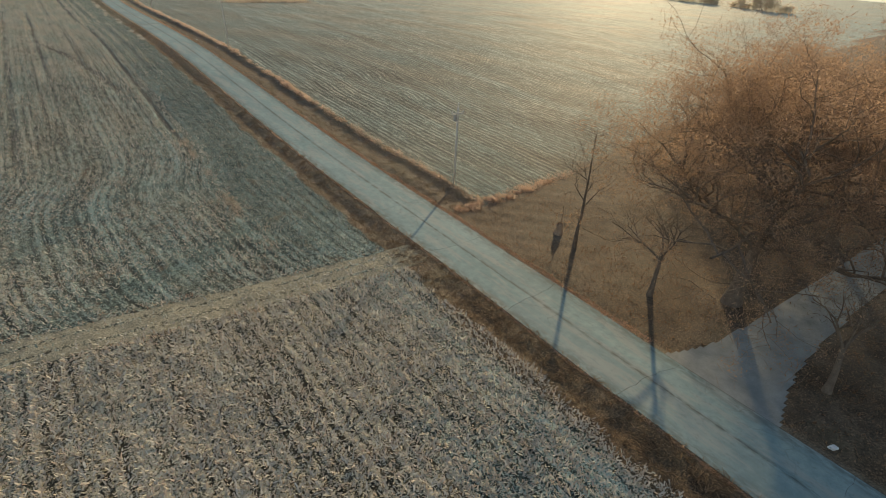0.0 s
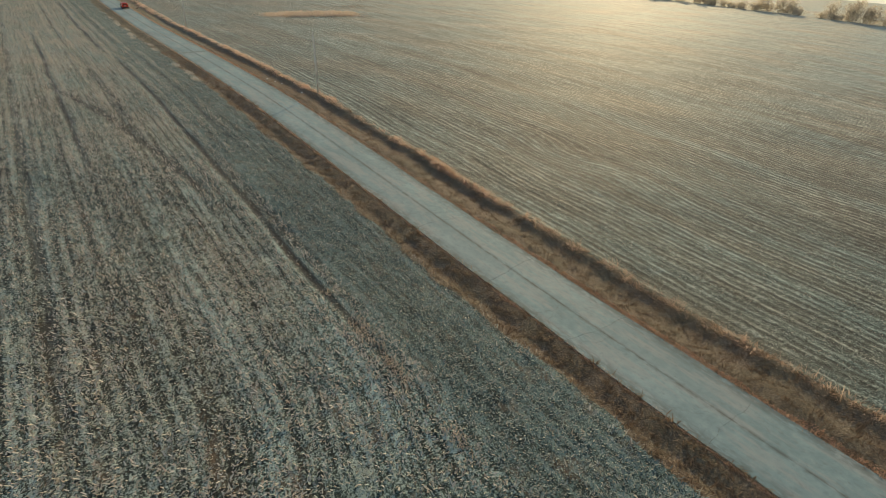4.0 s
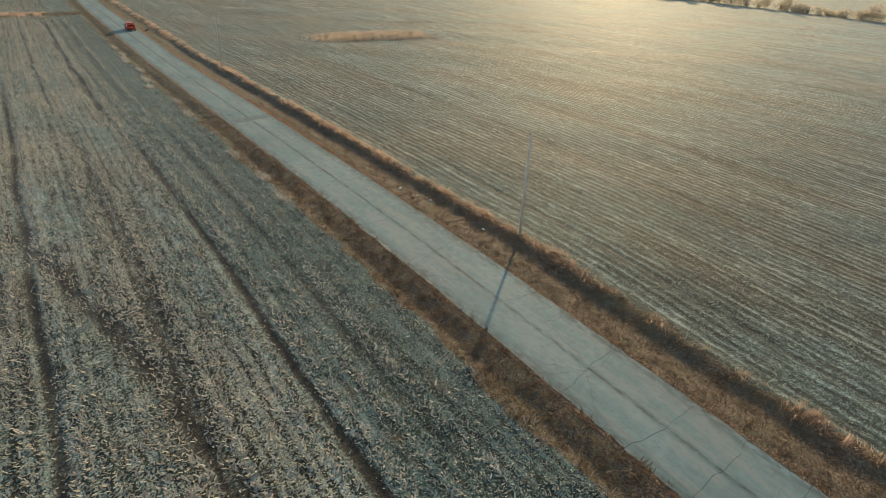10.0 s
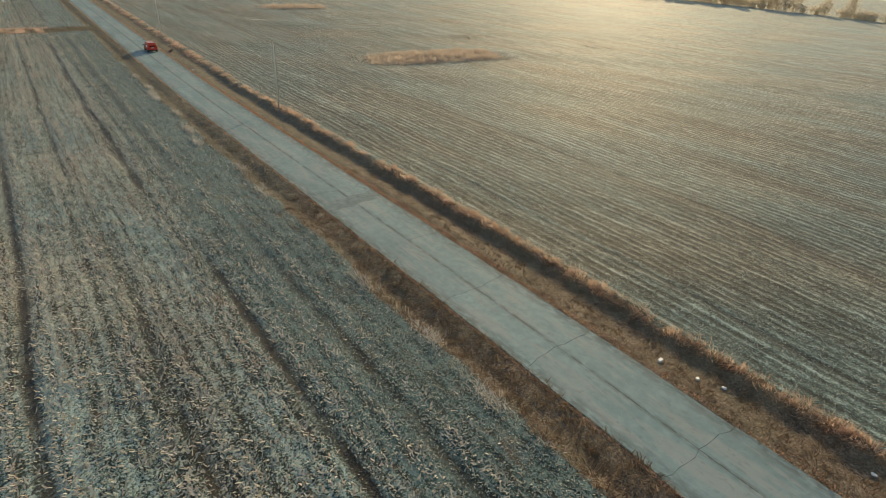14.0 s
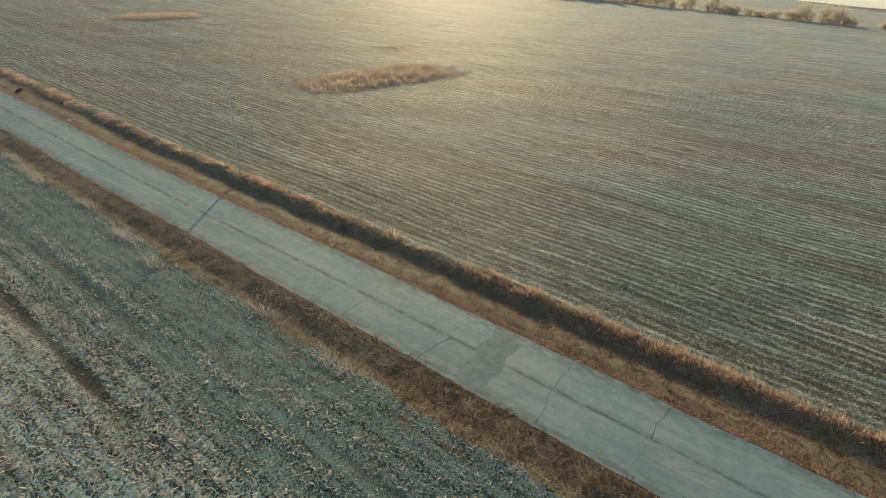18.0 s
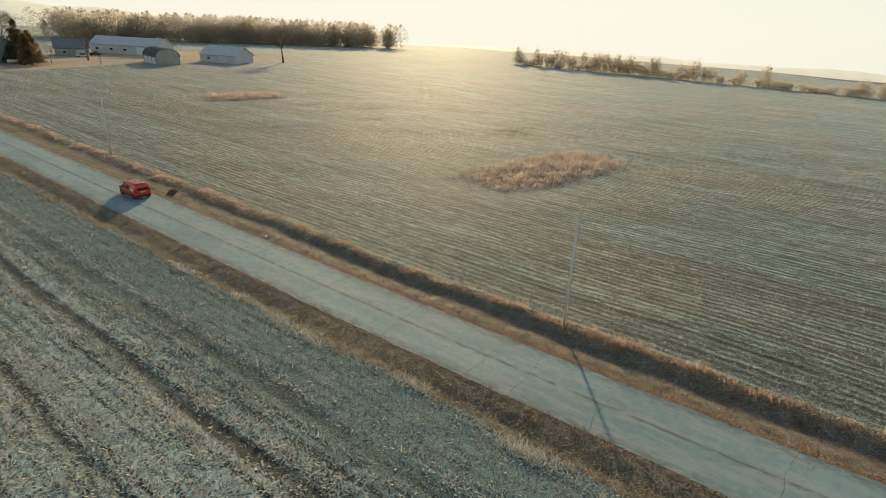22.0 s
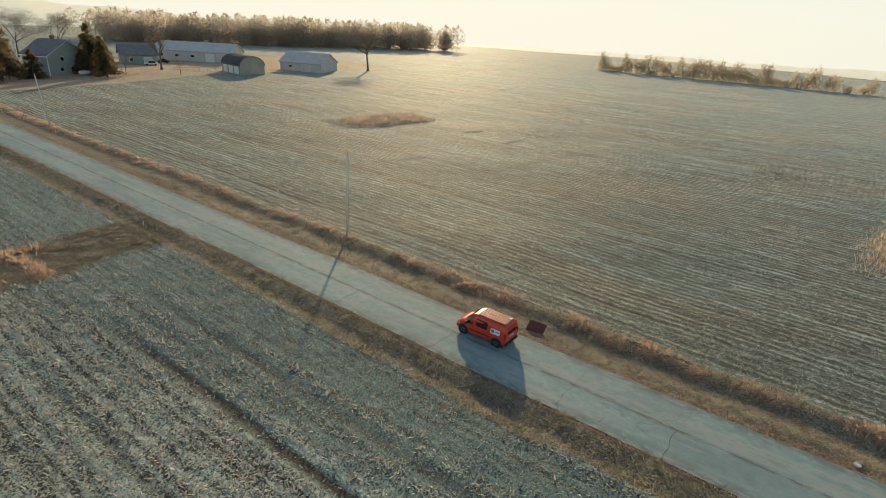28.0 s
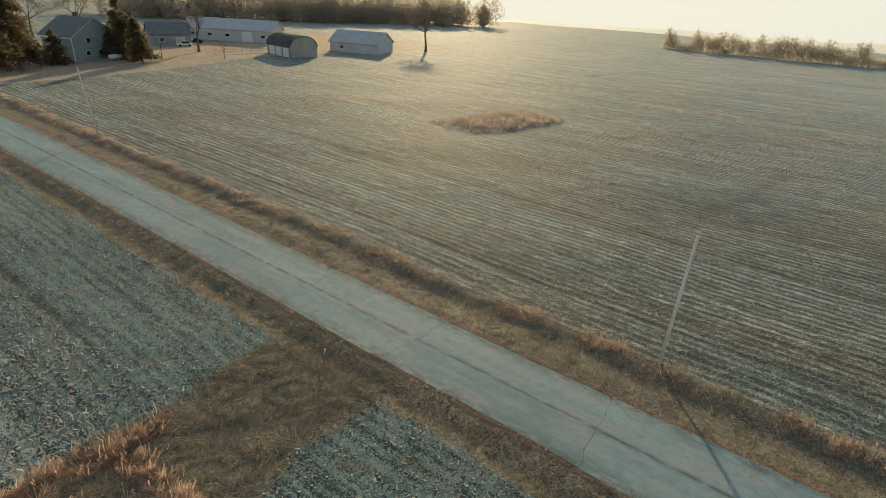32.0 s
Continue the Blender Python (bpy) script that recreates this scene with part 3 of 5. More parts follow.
far_out = np.array([110, 135, 165, 200, 240, 290, 350, 430, 540, 700, 950, 1300, 1800, 2500, 3400.0])
xs = np.concatenate([-far_out[::-1] - 20, lines((-125, -30, 4), (-30, -6, 0.5), (-6, 44, 0.3), (44, 60, 0.5), (60, 112, 0.9), (112, 132, 4)), far_out + 28])
ys = np.concatenate([-far_out[::-1] + 40, lines((-66, -26, 4), (-26, 26, 1.3), (26, 40, 0.4), (40, 345, 0.9), (345, 400, 1.2), (400, 470, 2.5)), far_out + 375])
me, gx, gy = sheet("ground", xs, ys, land)
for key, values in (("grass", np.maximum.reduce([verge(gx, gy), waterway(gx, gy), np.minimum(1, 4 * island(gx, gy)), 0.9 * lawn(gx, gy)])),
                    ("litter", np.maximum.reduce([yard(gx, gy), 0.44 * np.exp(-((gx - 50) / 15) ** 2 - ((gy - 40) / 8) ** 2), 0.75 * band(gx - centre(gy), -6.6, -2.8, 0.6) * (1 - smooth(22, 30, gy))])), ("track", np.maximum.reduce([track_mask(gx, gy)[0] * (0.70 + 0.30 * np.cos(track_mask(gx, gy)[1] * 5.0)), drive(gx, gy)])),
                    ("frost", 0.20 * band(gx - centre(gy), -14.0, -5.0, 2.0) + 0.12 * wavy(gx, gy, 16.0, 6.0) - 0.05 + 0.13 * (gx > 30) + 0.13 * (gx < 25) * smooth(31, 38, gy) + 0.08 * (gx < 25) * smooth(190, 250, gy) - 0.10 * (1 - smooth(29, 34, gy)) * (gx < 25)),
                    # left: real straw cover; right: paler with distance, haze put into the colour
                    ("straw_haze", np.where(gx < 25, 0.044 * smooth(100, 190, gy) + 0.020 * (1 - smooth(29, 34, gy)) - 0.004, -0.012 + 0.05 * smooth(40, 220, gx))),
                    ("wet", np.maximum(band(gx - centre(gy) + 0.5 * wavy(gx, gy, 6.0, 2.0), -12.4 - 5.0 * smooth(230, 270, gy), -4.5, 1.4) * smooth(30, 50, gy) * (gy < 340), damp_arc(gx, gy))),
                    ("turf", lawn(gx, gy)),
                    ("left", (gx < 25) * 1.0), ("row", rows_of(gx, gy)),
                    ("lane", np.maximum.reduce([rut(gx, gy), turnaround(gx, gy), wheel_lanes(gx, gy), headland(gx, gy)])),
                    ):
    at = me.attributes.new(key, "FLOAT", "POINT")
    at.data.foreach_set("value", np.ascontiguousarray(values, np.float32))
me.materials.append(GROUND)
for p in me.polygons:
    p.use_smooth = True
ground = tagged(new("ground", me), "wide flat stubble fields with grassy verges and shallow ditches", "ground", kind="structure")

# ---- helpers for things ----
def part(name, bm, mat, parent=None, label="", smooth_faces=False):
    me = bpy.data.meshes.new(name)
    bm.to_mesh(me)
    bm.free()
    me.materials.append(mat)
    if smooth_faces:
        for p in me.polygons:
            p.use_smooth = True
    ob = new(name, me)
    ob.parent = parent
    return tagged(ob, label)


def thing(name, m, label, category, group="", kind=""):
    ob = new(name)
    ob.empty_display_size = 0.3
    ob.matrix_basis = m
    return tagged(ob, label, category, group, kind)


def box(x0, x1, y0, y1, z0, z1, bevel=0.0, bm=None):
    bm = bm or bmesh.new()
    made = bmesh.ops.create_cube(bm, size=1.0)
    bmesh.ops.scale(bm, vec=(x1 - x0, y1 - y0, z1 - z0), verts=made["verts"])
    bmesh.ops.translate(bm, vec=((x0 + x1) / 2, (y0 + y1) / 2, (z0 + z1) / 2), verts=made["verts"])
    if bevel:
        es = list({e for v in made["verts"] for e in v.link_edges})
        bmesh.ops.bevel(bm, geom=es, offset=bevel, segments=2, affect="EDGES")
    return bm


def rod(a, b, ra, rb, sides=8, bm=None):
    bm = bm or bmesh.new()
    a, b = Vector(a), Vector(b)
    m = Matrix.Translation((a + b) / 2) @ (b - a).to_track_quat("Z", "Y").to_matrix().to_4x4()
    bmesh.ops.create_cone(bm, cap_ends=True, segments=sides, radius1=ra, radius2=rb, depth=(b - a).length, matrix=m)
    return bm


def joined(name, me, mat, parent, label="", kind=""):
    me.materials.append(mat)
    ob = new(name, me)
    ob.parent = parent
    return tagged(ob, label, kind=kind)


# ---- the road: a bed and concrete slabs ----
me, _, _ = sheet("road", np.array([-1.0, 1.0]), lines((-60, 620, 4)), lambda a, b: a * 0)
co = np.empty(3 * len(me.vertices), np.float32)
me.vertices.foreach_get("co", co)
co = co.reshape(-1, 3)
co[:, 2] = lift(co[:, 1]) + 0.020
co[:, 0] = centre(co[:, 1]) + co[:, 0] * (HALF + 0.03)
me.vertices.foreach_set("co", co.ravel())
me.materials.append(JOINT)
road = tagged(new("road", me), "narrow cracked pale concrete country road between fields", "road", kind="structure")

cuts = [-30, -20, -9, 1.5, 12, 22, 31, 40, 49.2, 58.5, 67, 76, 84, 90.8, 93.2, 96, 99, 103.8, 111, 118.6, 124.8, 133.6, 141, 149, 153.9, 160.5, 167.1, 176, 185, 189.8,
        192.7, 200, 208, 217, 227.9, 234.0, 243, 252, 262, 273.4, 282.9, 291, 300, 309]
while cuts[-1] < 430:
    cuts.append(cuts[-1] + rng.uniform(7, 11))


def cut_line(k, u):
    """Where the joint k crosses the road: nearly straight, a little ragged."""
    return cuts[k] + 0.10 * np.sin(1.3 * u + k * 1.9) + 0.07 * np.sin(4.1 * u + k * 0.7) + 0.12 * math.sin(k * 2.7) * u


for k in range(len(cuts) - 1):
    for side in (-1, 1):
        gap_u, gap_y = rng.uniform(0.004, 0.010), rng.choice([0.004, 0.008, 0.013])
        us = np.linspace(0.02 * math.sin(k) + gap_u, HALF + rng.uniform(-0.05, 0.05), 6) * 1.0 if side > 0 else np.linspace(-HALF - rng.uniform(-0.06, 0.06), 0.02 * math.sin(k) - gap_u, 6)
        fr = np.linspace(0, 1, 6)
        gu, gf = np.meshgrid(us, fr, indexing="ij")
        gy2 = cut_line(k, gu) * (1 - gf) + cut_line(k + 1, gu) * gf + gap_y * (1 - 2 * gf)
        gx2 = centre(gy2) + gu + (np.abs(gu) > 2.5) * 0.04 * np.sin(gy2 * 3.1 + side)
        tilt = rng.uniform(-0.004, 0.004)
        gz2 = lift(gy2) + 0.046 + tilt * (gf - 0.5) - 0.006 * np.abs(gu)
        top = np.stack([gx2, gy2, gz2], -1).reshape(-1, 3)
        i = (np.arange(5)[:, None] * 6 + np.arange(5)[None]).ravel()
        quads = np.stack([i, i + 6, i + 7, i + 1], 1)
        ring = np.array([*range(0, 36, 6), *range(31, 36), *range(29, 4, -6), *range(4, 0, -1)])
        low = top[ring] - (0, 0, 0.06)
        nxt = np.roll(np.arange(len(ring)), -1)
        wall = np.stack([ring[nxt], ring, 36 + np.arange(len(ring)), 36 + nxt], 1)
        me = quad_mesh("slab", np.concatenate([top, low]), np.concatenate([quads, wall]))
        me.attributes.new("across", "FLOAT", "POINT").data.foreach_set("value", np.concatenate([gu.ravel(), gu.ravel()[ring]]).astype(np.float32))
        joined("slab", me, CONCRETE, road)

me, _, _ = sheet("road_patch", lines((-2.5, 2.5, 0.25)), lines((156.9, 158.9, 0.2)), lambda a, b: lift(b) + 0.052)
co = np.empty(3 * len(me.vertices), np.float32)
me.vertices.foreach_get("co", co)
co = co.reshape(-1, 3)
co[:, 1] += 0.12 * co[:, 0] + 0.12 * np.sin(3.0 * co[:, 0])
co[:, 2] = lift(co[:, 1]) + 0.052 - 0.006 * np.abs(co[:, 0])
co[:, 0] += centre(co[:, 1])
me.vertices.foreach_set("co", co.ravel())
joined("road_patch", me, PALE_PATCH, road, "darker worn repair band across the concrete")

me, _, _ = sheet("side_road", lines((27, 120, 0.6)), lines((3, 15, 0.2)), lambda a, b: land(a, b) + 0.03 + 0.0 * a, keep=lambda a, b: side_road(a, b) * ((a - centre(b)) > HALF + 0.02))
me.materials.append(SIDE_ROAD)
tagged(new("side_road", me), "worn grey asphalt side road leading under the trees", "road", kind="structure")

# ---- grass, stubble and litter ----
def blades(name, mat, x, y, height, width, flat, label, category, base=0.0, bend=0.25, heading=None):
    """Many tapered blades, each a bent strip of one or two quads, as one object of stuff."""
    n = len(x)
    z = land(x, y) + base
    turn = rng.uniform(0, 2 * math.pi, n) if heading is None else heading
    lean = np.clip(flat + rng.normal(0, 0.28, n), 0.0, 1.5)
    h = height * rng.uniform(0.55, 1.3, n)
    w = width * rng.uniform(0.6, 1.3, n)
    d = np.stack([np.cos(turn), np.sin(turn), np.zeros(n)], 1)
    s = np.stack([-np.sin(turn), np.cos(turn), np.zeros(n)], 1)
    foot = np.stack([x, y, z - 0.01], 1)
    tip = foot + d * (np.sin(lean) * h)[:, None] + np.array([0, 0, 1.0]) * (np.cos(lean) * h)[:, None]
    half = (w / 2)[:, None] * s
    verts = np.stack([foot - half, foot + half, tip + half * 0.45, tip - half * 0.45], 1).reshape(-1, 3)
    me = quad_mesh(name, verts, np.arange(4 * n).reshape(-1, 4))
    me.materials.append(mat)
    return tagged(new(name, me), label, category, kind="stuff")


def combed(x, y, size, seed, loose=0.5):
    """Headings that swirl together, as matted grass lies."""
    return 2.6 * math.pi * wavy(x, y, size, seed) + rng.normal(0, loose, len(x))


def tufted(x, y, size, seed):
    """Lengths that rise and fall in tufts."""
    return np.clip(1 + 0.7 * wavy(x, y, size, seed) + 0.4 * wavy(x, y, size * 0.4, seed + 3), 0.25, 2.2)


def scatter(n, x0, x1, y0, y1, weight):
    """Random places in a rectangle of (distance from the road's middle, y), thinned by a weight."""
    u, y = rng.uniform(x0, x1, n), rng.uniform(y0, y1, n)
    x = centre(y) + u
    keep = rng.uniform(0, 1, n) < weight(x, y, u)
    return x[keep], y[keep]


def open_field(x, y):
    covered = np.maximum.reduce([verge(x, y), yard(x, y), waterway(x, y), np.minimum(1, 3 * island(x, y)), 0.8 * track_mask(x, y)[0], lawn(x, y), drive(x, y)])
    return 1 - covered


def in_rows(x, y, u):
    ridge = 0.5 + 0.5 * np.cos(rows_of(x, y) * 2 * math.pi / 0.76)
    clump = 0.5 + 0.5 * wavy(x, y, 1.3, 4.0)
    swath = 0.5 + 0.5 * wavy(rows_of(x, y), y * 0.05, 1.1, 2.0)
    return open_field(x, y) * np.clip(0.14 + 0.46 * ridge * ridge + 0.12 * clump + 0.42 * swath, 0, 1) * (1 - 0.85 * np.maximum(rut(x, y), wheel_lanes(x, y))) * (1 - 0.93 * damp_arc(x, y))


def chilled(u):
    """The damp, smooth band of the field beside the road, where little straw lies."""
    return 1 - 0.75 * band(u, -13.0, -5.0, 1.8)


x, y = scatter(300000, -62, -5, -14, 33, lambda x, y, u: in_rows(x, y, u))
blades("corn_stubble", RESIDUE, x, y, 0.22, 0.085, 1.1, "pale chopped corn stalks and leaves strewn in rows", "stubble")
along = scatter(640000, -32, -5, 33, 335, lambda x, y, u: in_rows(x, y, u) * (1 - (1 - chilled(u)) * smooth(33, 60, y)))
beyond = scatter(130000, -62, -32, 33, 300, lambda x, y, u: in_rows(x, y, u))
x, y = (np.concatenate(p) for p in zip(along, beyond))
tawny = rng.uniform(0, 1, len(x)) < 0.75 * smooth(-10, -14, x - centre(y)) * np.clip(0.7 + 0.9 * wavy(x, y * 0.4, 4.0, 1.0), 0, 1)
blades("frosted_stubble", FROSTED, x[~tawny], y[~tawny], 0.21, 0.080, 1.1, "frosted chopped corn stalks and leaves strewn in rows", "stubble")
blades("corn_stubble", RESIDUE, x[tawny], y[tawny], 0.21, 0.080, 1.1, "pale chopped corn stalks strewn in rows", "stubble")
x, y = scatter(330000, -13.5, -5, 38, 268, lambda x, y, u: open_field(x, y) * band(u, -12.8, -5.2, 0.8) * (0.55 + 0.25 * wavy(u * 3, y * 0.15, 1.0, 2.0)) * (1 - 0.8 * wheel_lanes(x, y)))
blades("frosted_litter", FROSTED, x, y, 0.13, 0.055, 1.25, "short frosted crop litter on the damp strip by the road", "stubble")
x, y = scatter(520000, 7, 62, 30, 345, lambda x, y, u: (0.38 + 0.28 * in_rows(x, y, u)) * open_field(x, y) * (1.0 - 0.7 * smooth(18, 62, u)) * (1 - 0.85 * np.clip(turnaround(x, y) + headland(x, y), 0, 1)))
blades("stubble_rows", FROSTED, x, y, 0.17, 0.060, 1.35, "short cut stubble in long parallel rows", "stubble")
x, y = scatter(150000, -6.5, -2.65, -20, 400, lambda x, y, u: verge(x, y) * (0.55 + 0.45 * wavy(x, y, 1.1)))
for mat, far, label in ((BLADE, y < 165 + 25 * wavy(x, y, 9.0), "matted brown winter grass along the road edge"), (OLIVE, y >= 165 + 25 * wavy(x, y, 9.0), "matted olive-brown winter grass along the road edge")):
    gx1, gy1 = x[far], y[far]
    blades("verge_grass", mat, gx1, gy1, 0.26 * tufted(gx1, gy1, 1.0, 2.0), 0.05, 1.36, label, "grass", base=rng.uniform(0, 0.10, len(gx1)), heading=combed(gx1, gy1, 1.6, 4.0))
x, y = scatter(210000, 2.65, 7.6, 20, 400, lambda x, y, u: verge(x, y) * (1 - yard(x, y)) * (0.55 + 0.45 * wavy(x, y, 1.1, 2.0)))
for mat, far, label in ((BLADE, y < 165 + 25 * wavy(x, y, 9.0), "matted dark brown grass in the roadside ditch"), (OLIVE, y >= 165 + 25 * wavy(x, y, 9.0), "matted olive-brown grass in the shallow ditch")):
    gx1, gy1 = x[far], y[far]
    blades("ditch_grass", mat, gx1, gy1, 0.20 * tufted(gx1, gy1, 1.1, 5.0), 0.04, 1.3, label, "grass", base=rng.uniform(0, 0.04, len(gx1)), heading=combed(gx1, gy1, 1.7, 1.0))
x, y = scatter(340000, 5.4, 8.2, 36.5, 372, lambda x, y, u: band(u, 6.55 + 0.4 * wavy(x, y, 5.0) - 0.6 * smooth(190, 230, y), 7.45 + 0.35 * wavy(x, y, 2.5) + 0.5 * smooth(190, 230, y), 0.4) * (0.5 + 0.6 * wavy(x, y, 1.7, 5.0) + 0.5 * wavy(x, y, 19.0, 1.0)) * (0.35 + 0.65 * smooth(55, 80, y)) * (1 - smooth(195, 225, y) * np.clip(0.45 - 0.9 * wavy(x, y, 3.4, 2.0), 0, 0.95)))
blades("tall_grass", TALL, x, y, 0.34 * tufted(x, y, 1.1, 7.0) * (1 - 0.25 * smooth(195, 225, y)), 0.024, 0.95 + 0.10 * smooth(195, 225, y), "tall dry orange grass fringing the ditch", "grass", base=rng.uniform(0, 0.08, len(x)), heading=combed(x, y, 1.5, 8.0, 0.8))
x, y = scatter(120000, 2.6, 3.8, 14, 400, lambda x, y, u: band(u, 2.72, 3.35 + 0.25 * wavy(x, y, 2.0), 0.12) * (1 - side_road(x, y)) * (1 - 0.7 * band(y, 72, 135, 12)) * (1 - 0.6 * smooth(200, 235, y)))
blades("edge_litter", ORANGE, x, y, 0.13, 0.045, 1.05, "bleached grass litter along the pavement edge", "grass")
x, y = scatter(22000, -6.2, -4.9, 10, 345, lambda x, y, u: band(u, -5.8, -5.1, 0.3) * np.clip(wavy(x, y, 2.3, 9.0) * 1.6 - 0.25, 0, 1))
blades("pale_tufts", RESIDUE, x, y, 0.35, 0.04, 0.9, "pale dry grass tufts at the field edge", "grass")
x, y = (np.concatenate(p) for p in zip(*(scatter(95000, cx - 46, cx - 6, cy - 11, cy + 11, lambda x, y, u: np.minimum(1, 2.5 * island(x, y)) * (0.6 + 0.4 * wavy(x, y, 1.2))) for cx, cy, *_ in ISLANDS)))
# paler corn-leaf blades on the rim stand in for its sunlit edge
keep = island(x, y) < 0.16
blades("island_fringe", CORN_LEAF, x[keep], y[keep], 0.55, 0.05, 0.9, "standing grass rim in paler blades for its sunlit edge", "grass")
x, y = x[~keep], y[~keep]
blades("island_grass", ISLAND_GRASS, x, y, 0.62 * tufted(x, y, 2.6, 3.0), 0.05, 0.75, "tall tan grass left standing in the field", "grass", heading=combed(x, y, 2.5, 2.0, 0.8))
x, y = scatter(150000, -60, -3, 270, 281, lambda x, y, u: waterway(x, y) * (0.6 + 0.4 * wavy(x, y, 1.3)))
blades("waterway_grass", OLIVE, x, y, 0.30 * tufted(x, y, 0.9, 6.0), 0.030, 1.38, "matted olive-brown grass in a strip across the field", "grass", base=rng.uniform(0, 0.06, len(x)), heading=combed(x, y, 2.2, 3.0))
x, y = scatter(90000, 3, 45, -20, 42, lambda x, y, u: yard(x, y) * (1 - side_road(x, y)) * (0.5 + 0.5 * wavy(x, y, 1.5)))
blades("leaf_litter", OAK_LEAF, x, y, 0.14, 0.10, 1.3, "fallen brown oak leaves under the trees", "leaf litter")
x, y = scatter(40000, -14.8, -11.2, 38, 72, lambda x, y, u: np.exp(-((u + 13.2 + 0.4 * wavy(x, y, 5.0)) / 0.45) ** 2) * np.clip(0.25 + 0.8 * wavy(x, y, 3.0, 2.0), 0, 1) * 0.8)
blades("orange_strip", ISLAND_GRASS, x, y, 0.20, 0.06, 1.0, "thin strip of orange dead grass in the stubble", "grass")
def clump_spots(*spots):
    def weight(x, y, u):
        return sum(np.exp(-((x - cx) / a) ** 2 - ((y - cy) / b) ** 2) for cx, cy, a, b in spots) * np.clip(0.6 + 0.7 * wavy(x, y, 0.9, 3.0), 0, 1)
    return weight


x, y = scatter(230000, -26, -9, 269, 281, clump_spots((8.0, 279.0, 4.0, 0.35), (12.6, 278.2, 1.6, 0.4), (12.4, 276.6, 0.5, 1.4), (12.7, 272.9, 0.5, 1.3), (9.2, 275.6, 0.7, 1.6), (8.2, 273.2, 1.3, 0.7), (5.0, 276.5, 1.5, 1.6)))
blades("bleached_grass", TALL, x, y, 0.44 * tufted(x, y, 1.0, 4.0), 0.030, 1.05, "bleached orange grass clumps edging the grassed strip", "grass", heading=combed(x, y, 1.2, 2.0))
x, y = scatter(60000, 4, 30, 35, 40, lambda x, y, u: np.exp(-((y - 36.4 - 0.12 * np.maximum(u - 10, 0) - 0.3 * wavy(x, y, 2.0)) / 0.55) ** 2) * (1 - smooth(10, 26, u)) * np.clip(0.6 + 0.6 * wavy(x, y, 1.2, 3.0), 0, 1))
blades("corner_grass", TALL, x, y, 0.36 * tufted(x, y, 1.0, 4.0), 0.035, 1.0, "tall bleached grass at the corner of the field", "grass", heading=combed(x, y, 1.2, 5.0))
x, y = scatter(180000, -62, -5.3, -14, 33, lambda x, y, u: open_field(x, y) * (0.12 + 0.88 * (0.5 + 0.5 * np.cos(rows_of(x, y) * 2 * math.pi / 0.80)) ** 2) * (0.6 + 0.4 * wavy(x, y, 1.1, 3.0)))
blades("corn_leaves", CORN_LEAF, x, y, 0.27, 0.10, 0.95, "bleached corn leaves and husks lying in rows", "stubble")
x, y = scatter(120000, -40, -5.5, 33, 300, lambda x, y, u: open_field(x, y) * np.clip(0.35 + 0.5 * wavy(u * 3, y * 0.12, 1.0, 5.0) + 0.3 * wavy(x, y, 1.2, 8.0), 0, 1) * (1 - 0.85 * band(u, -13.0, -5.0, 2.0)) * (1 - 0.9 * wheel_lanes(x, y)) * (1 - 0.95 * damp_arc(x, y)))
blades("corn_leaves", CORN_LEAF, x, y, 0.25, 0.09, 0.95, "bleached corn leaves scattered over the stubble", "stubble")
rows_x, rows_y = [], []
for o, y0, y1, k in LANES[:7]:
    yy = rng.uniform(y0, y1, int(55 * (y1 - y0)))
    xx = centre(yy) + o + rng.choice([-1.05, 1.0], len(yy)) + rng.normal(0, 0.22, len(yy)) - 0.22 * wavy(centre(yy) + o, yy, 11.0, 2.0)
    few = rng.uniform(0, 1, len(yy)) < 0.55 + 0.5 * wavy(xx, yy, 6.0, o)
    rows_x.append(xx[few]), rows_y.append(yy[few])
blades("straw_windrow", CORN_LEAF, np.concatenate(rows_x), np.concatenate(rows_y), 0.25, 0.085, 1.05, "pale straw ridged up beside the wheel lanes", "stubble")
x, y = scatter(150000, -3.3, -2.7, -20, 400, lambda x, y, u: band(u, -3.02 + 0.12 * wavy(x, y, 2.0), -2.78, 0.06))
blades("edge_litter", TALL, x, y, 0.11, 0.04, 1.15, "bleached grass litter along the pavement edge", "grass")
# short streaks of bleached grass in the far field: middle, half length, direction in degrees
for cx, cy, a, turn in ((89.6, 282.8, 3.0, -12), (87.8, 272.8, 3.2, -8), (98.5, 270.2, 3.6, -40), (63.9, 276.9, 3.0, -18), (137.0, 250.2, 4.5, -20), (121.8, 205.0, 5.0, 77), (119.0, 207.0, 4.0, 77), (97.5, 235.0, 5.0, -55), (157.0, 315.2, 5.0, -10), (88.0, 259.7, 3.5, -40)):
    along, aside = rng.normal(0, a * 0.55, 330), rng.normal(0, 0.38, 330)
    c, k = math.cos(radians(turn)), math.sin(radians(turn))
    blades("pale_streak", CORN_LEAF, cx + along * c - aside * k, cy + along * k + aside * c, 0.30, 0.10, 1.42, "short streak of bleached grass in the field", "grass")
x, y = scatter(9000, 62, 84, 222, 240, lambda x, y, u: np.exp(-((x - 100.0) / 5.5) ** 2 - ((y - 231.0) / 2.6) ** 2) * np.clip(0.3 + wavy(x, y, 1.6, 3.0), 0, 1))
blades("weed_patch", BLADE, x, y, 0.4, 0.06, 0.9, "thin patch of dark weeds in the field", "grass")
spots = [(20.9, 194.8), (20.6, 206.5), (20.3, 203.0), (20.2, 187.5), (20.0, 186.2), (19.6, 181.5), (20.1, 146.0), (20.4, 139.0), (19.8, 133.0), (20.4, 164.0), (20.9, 171.0), (21.2, 211.0), (20.9, 219.0)]
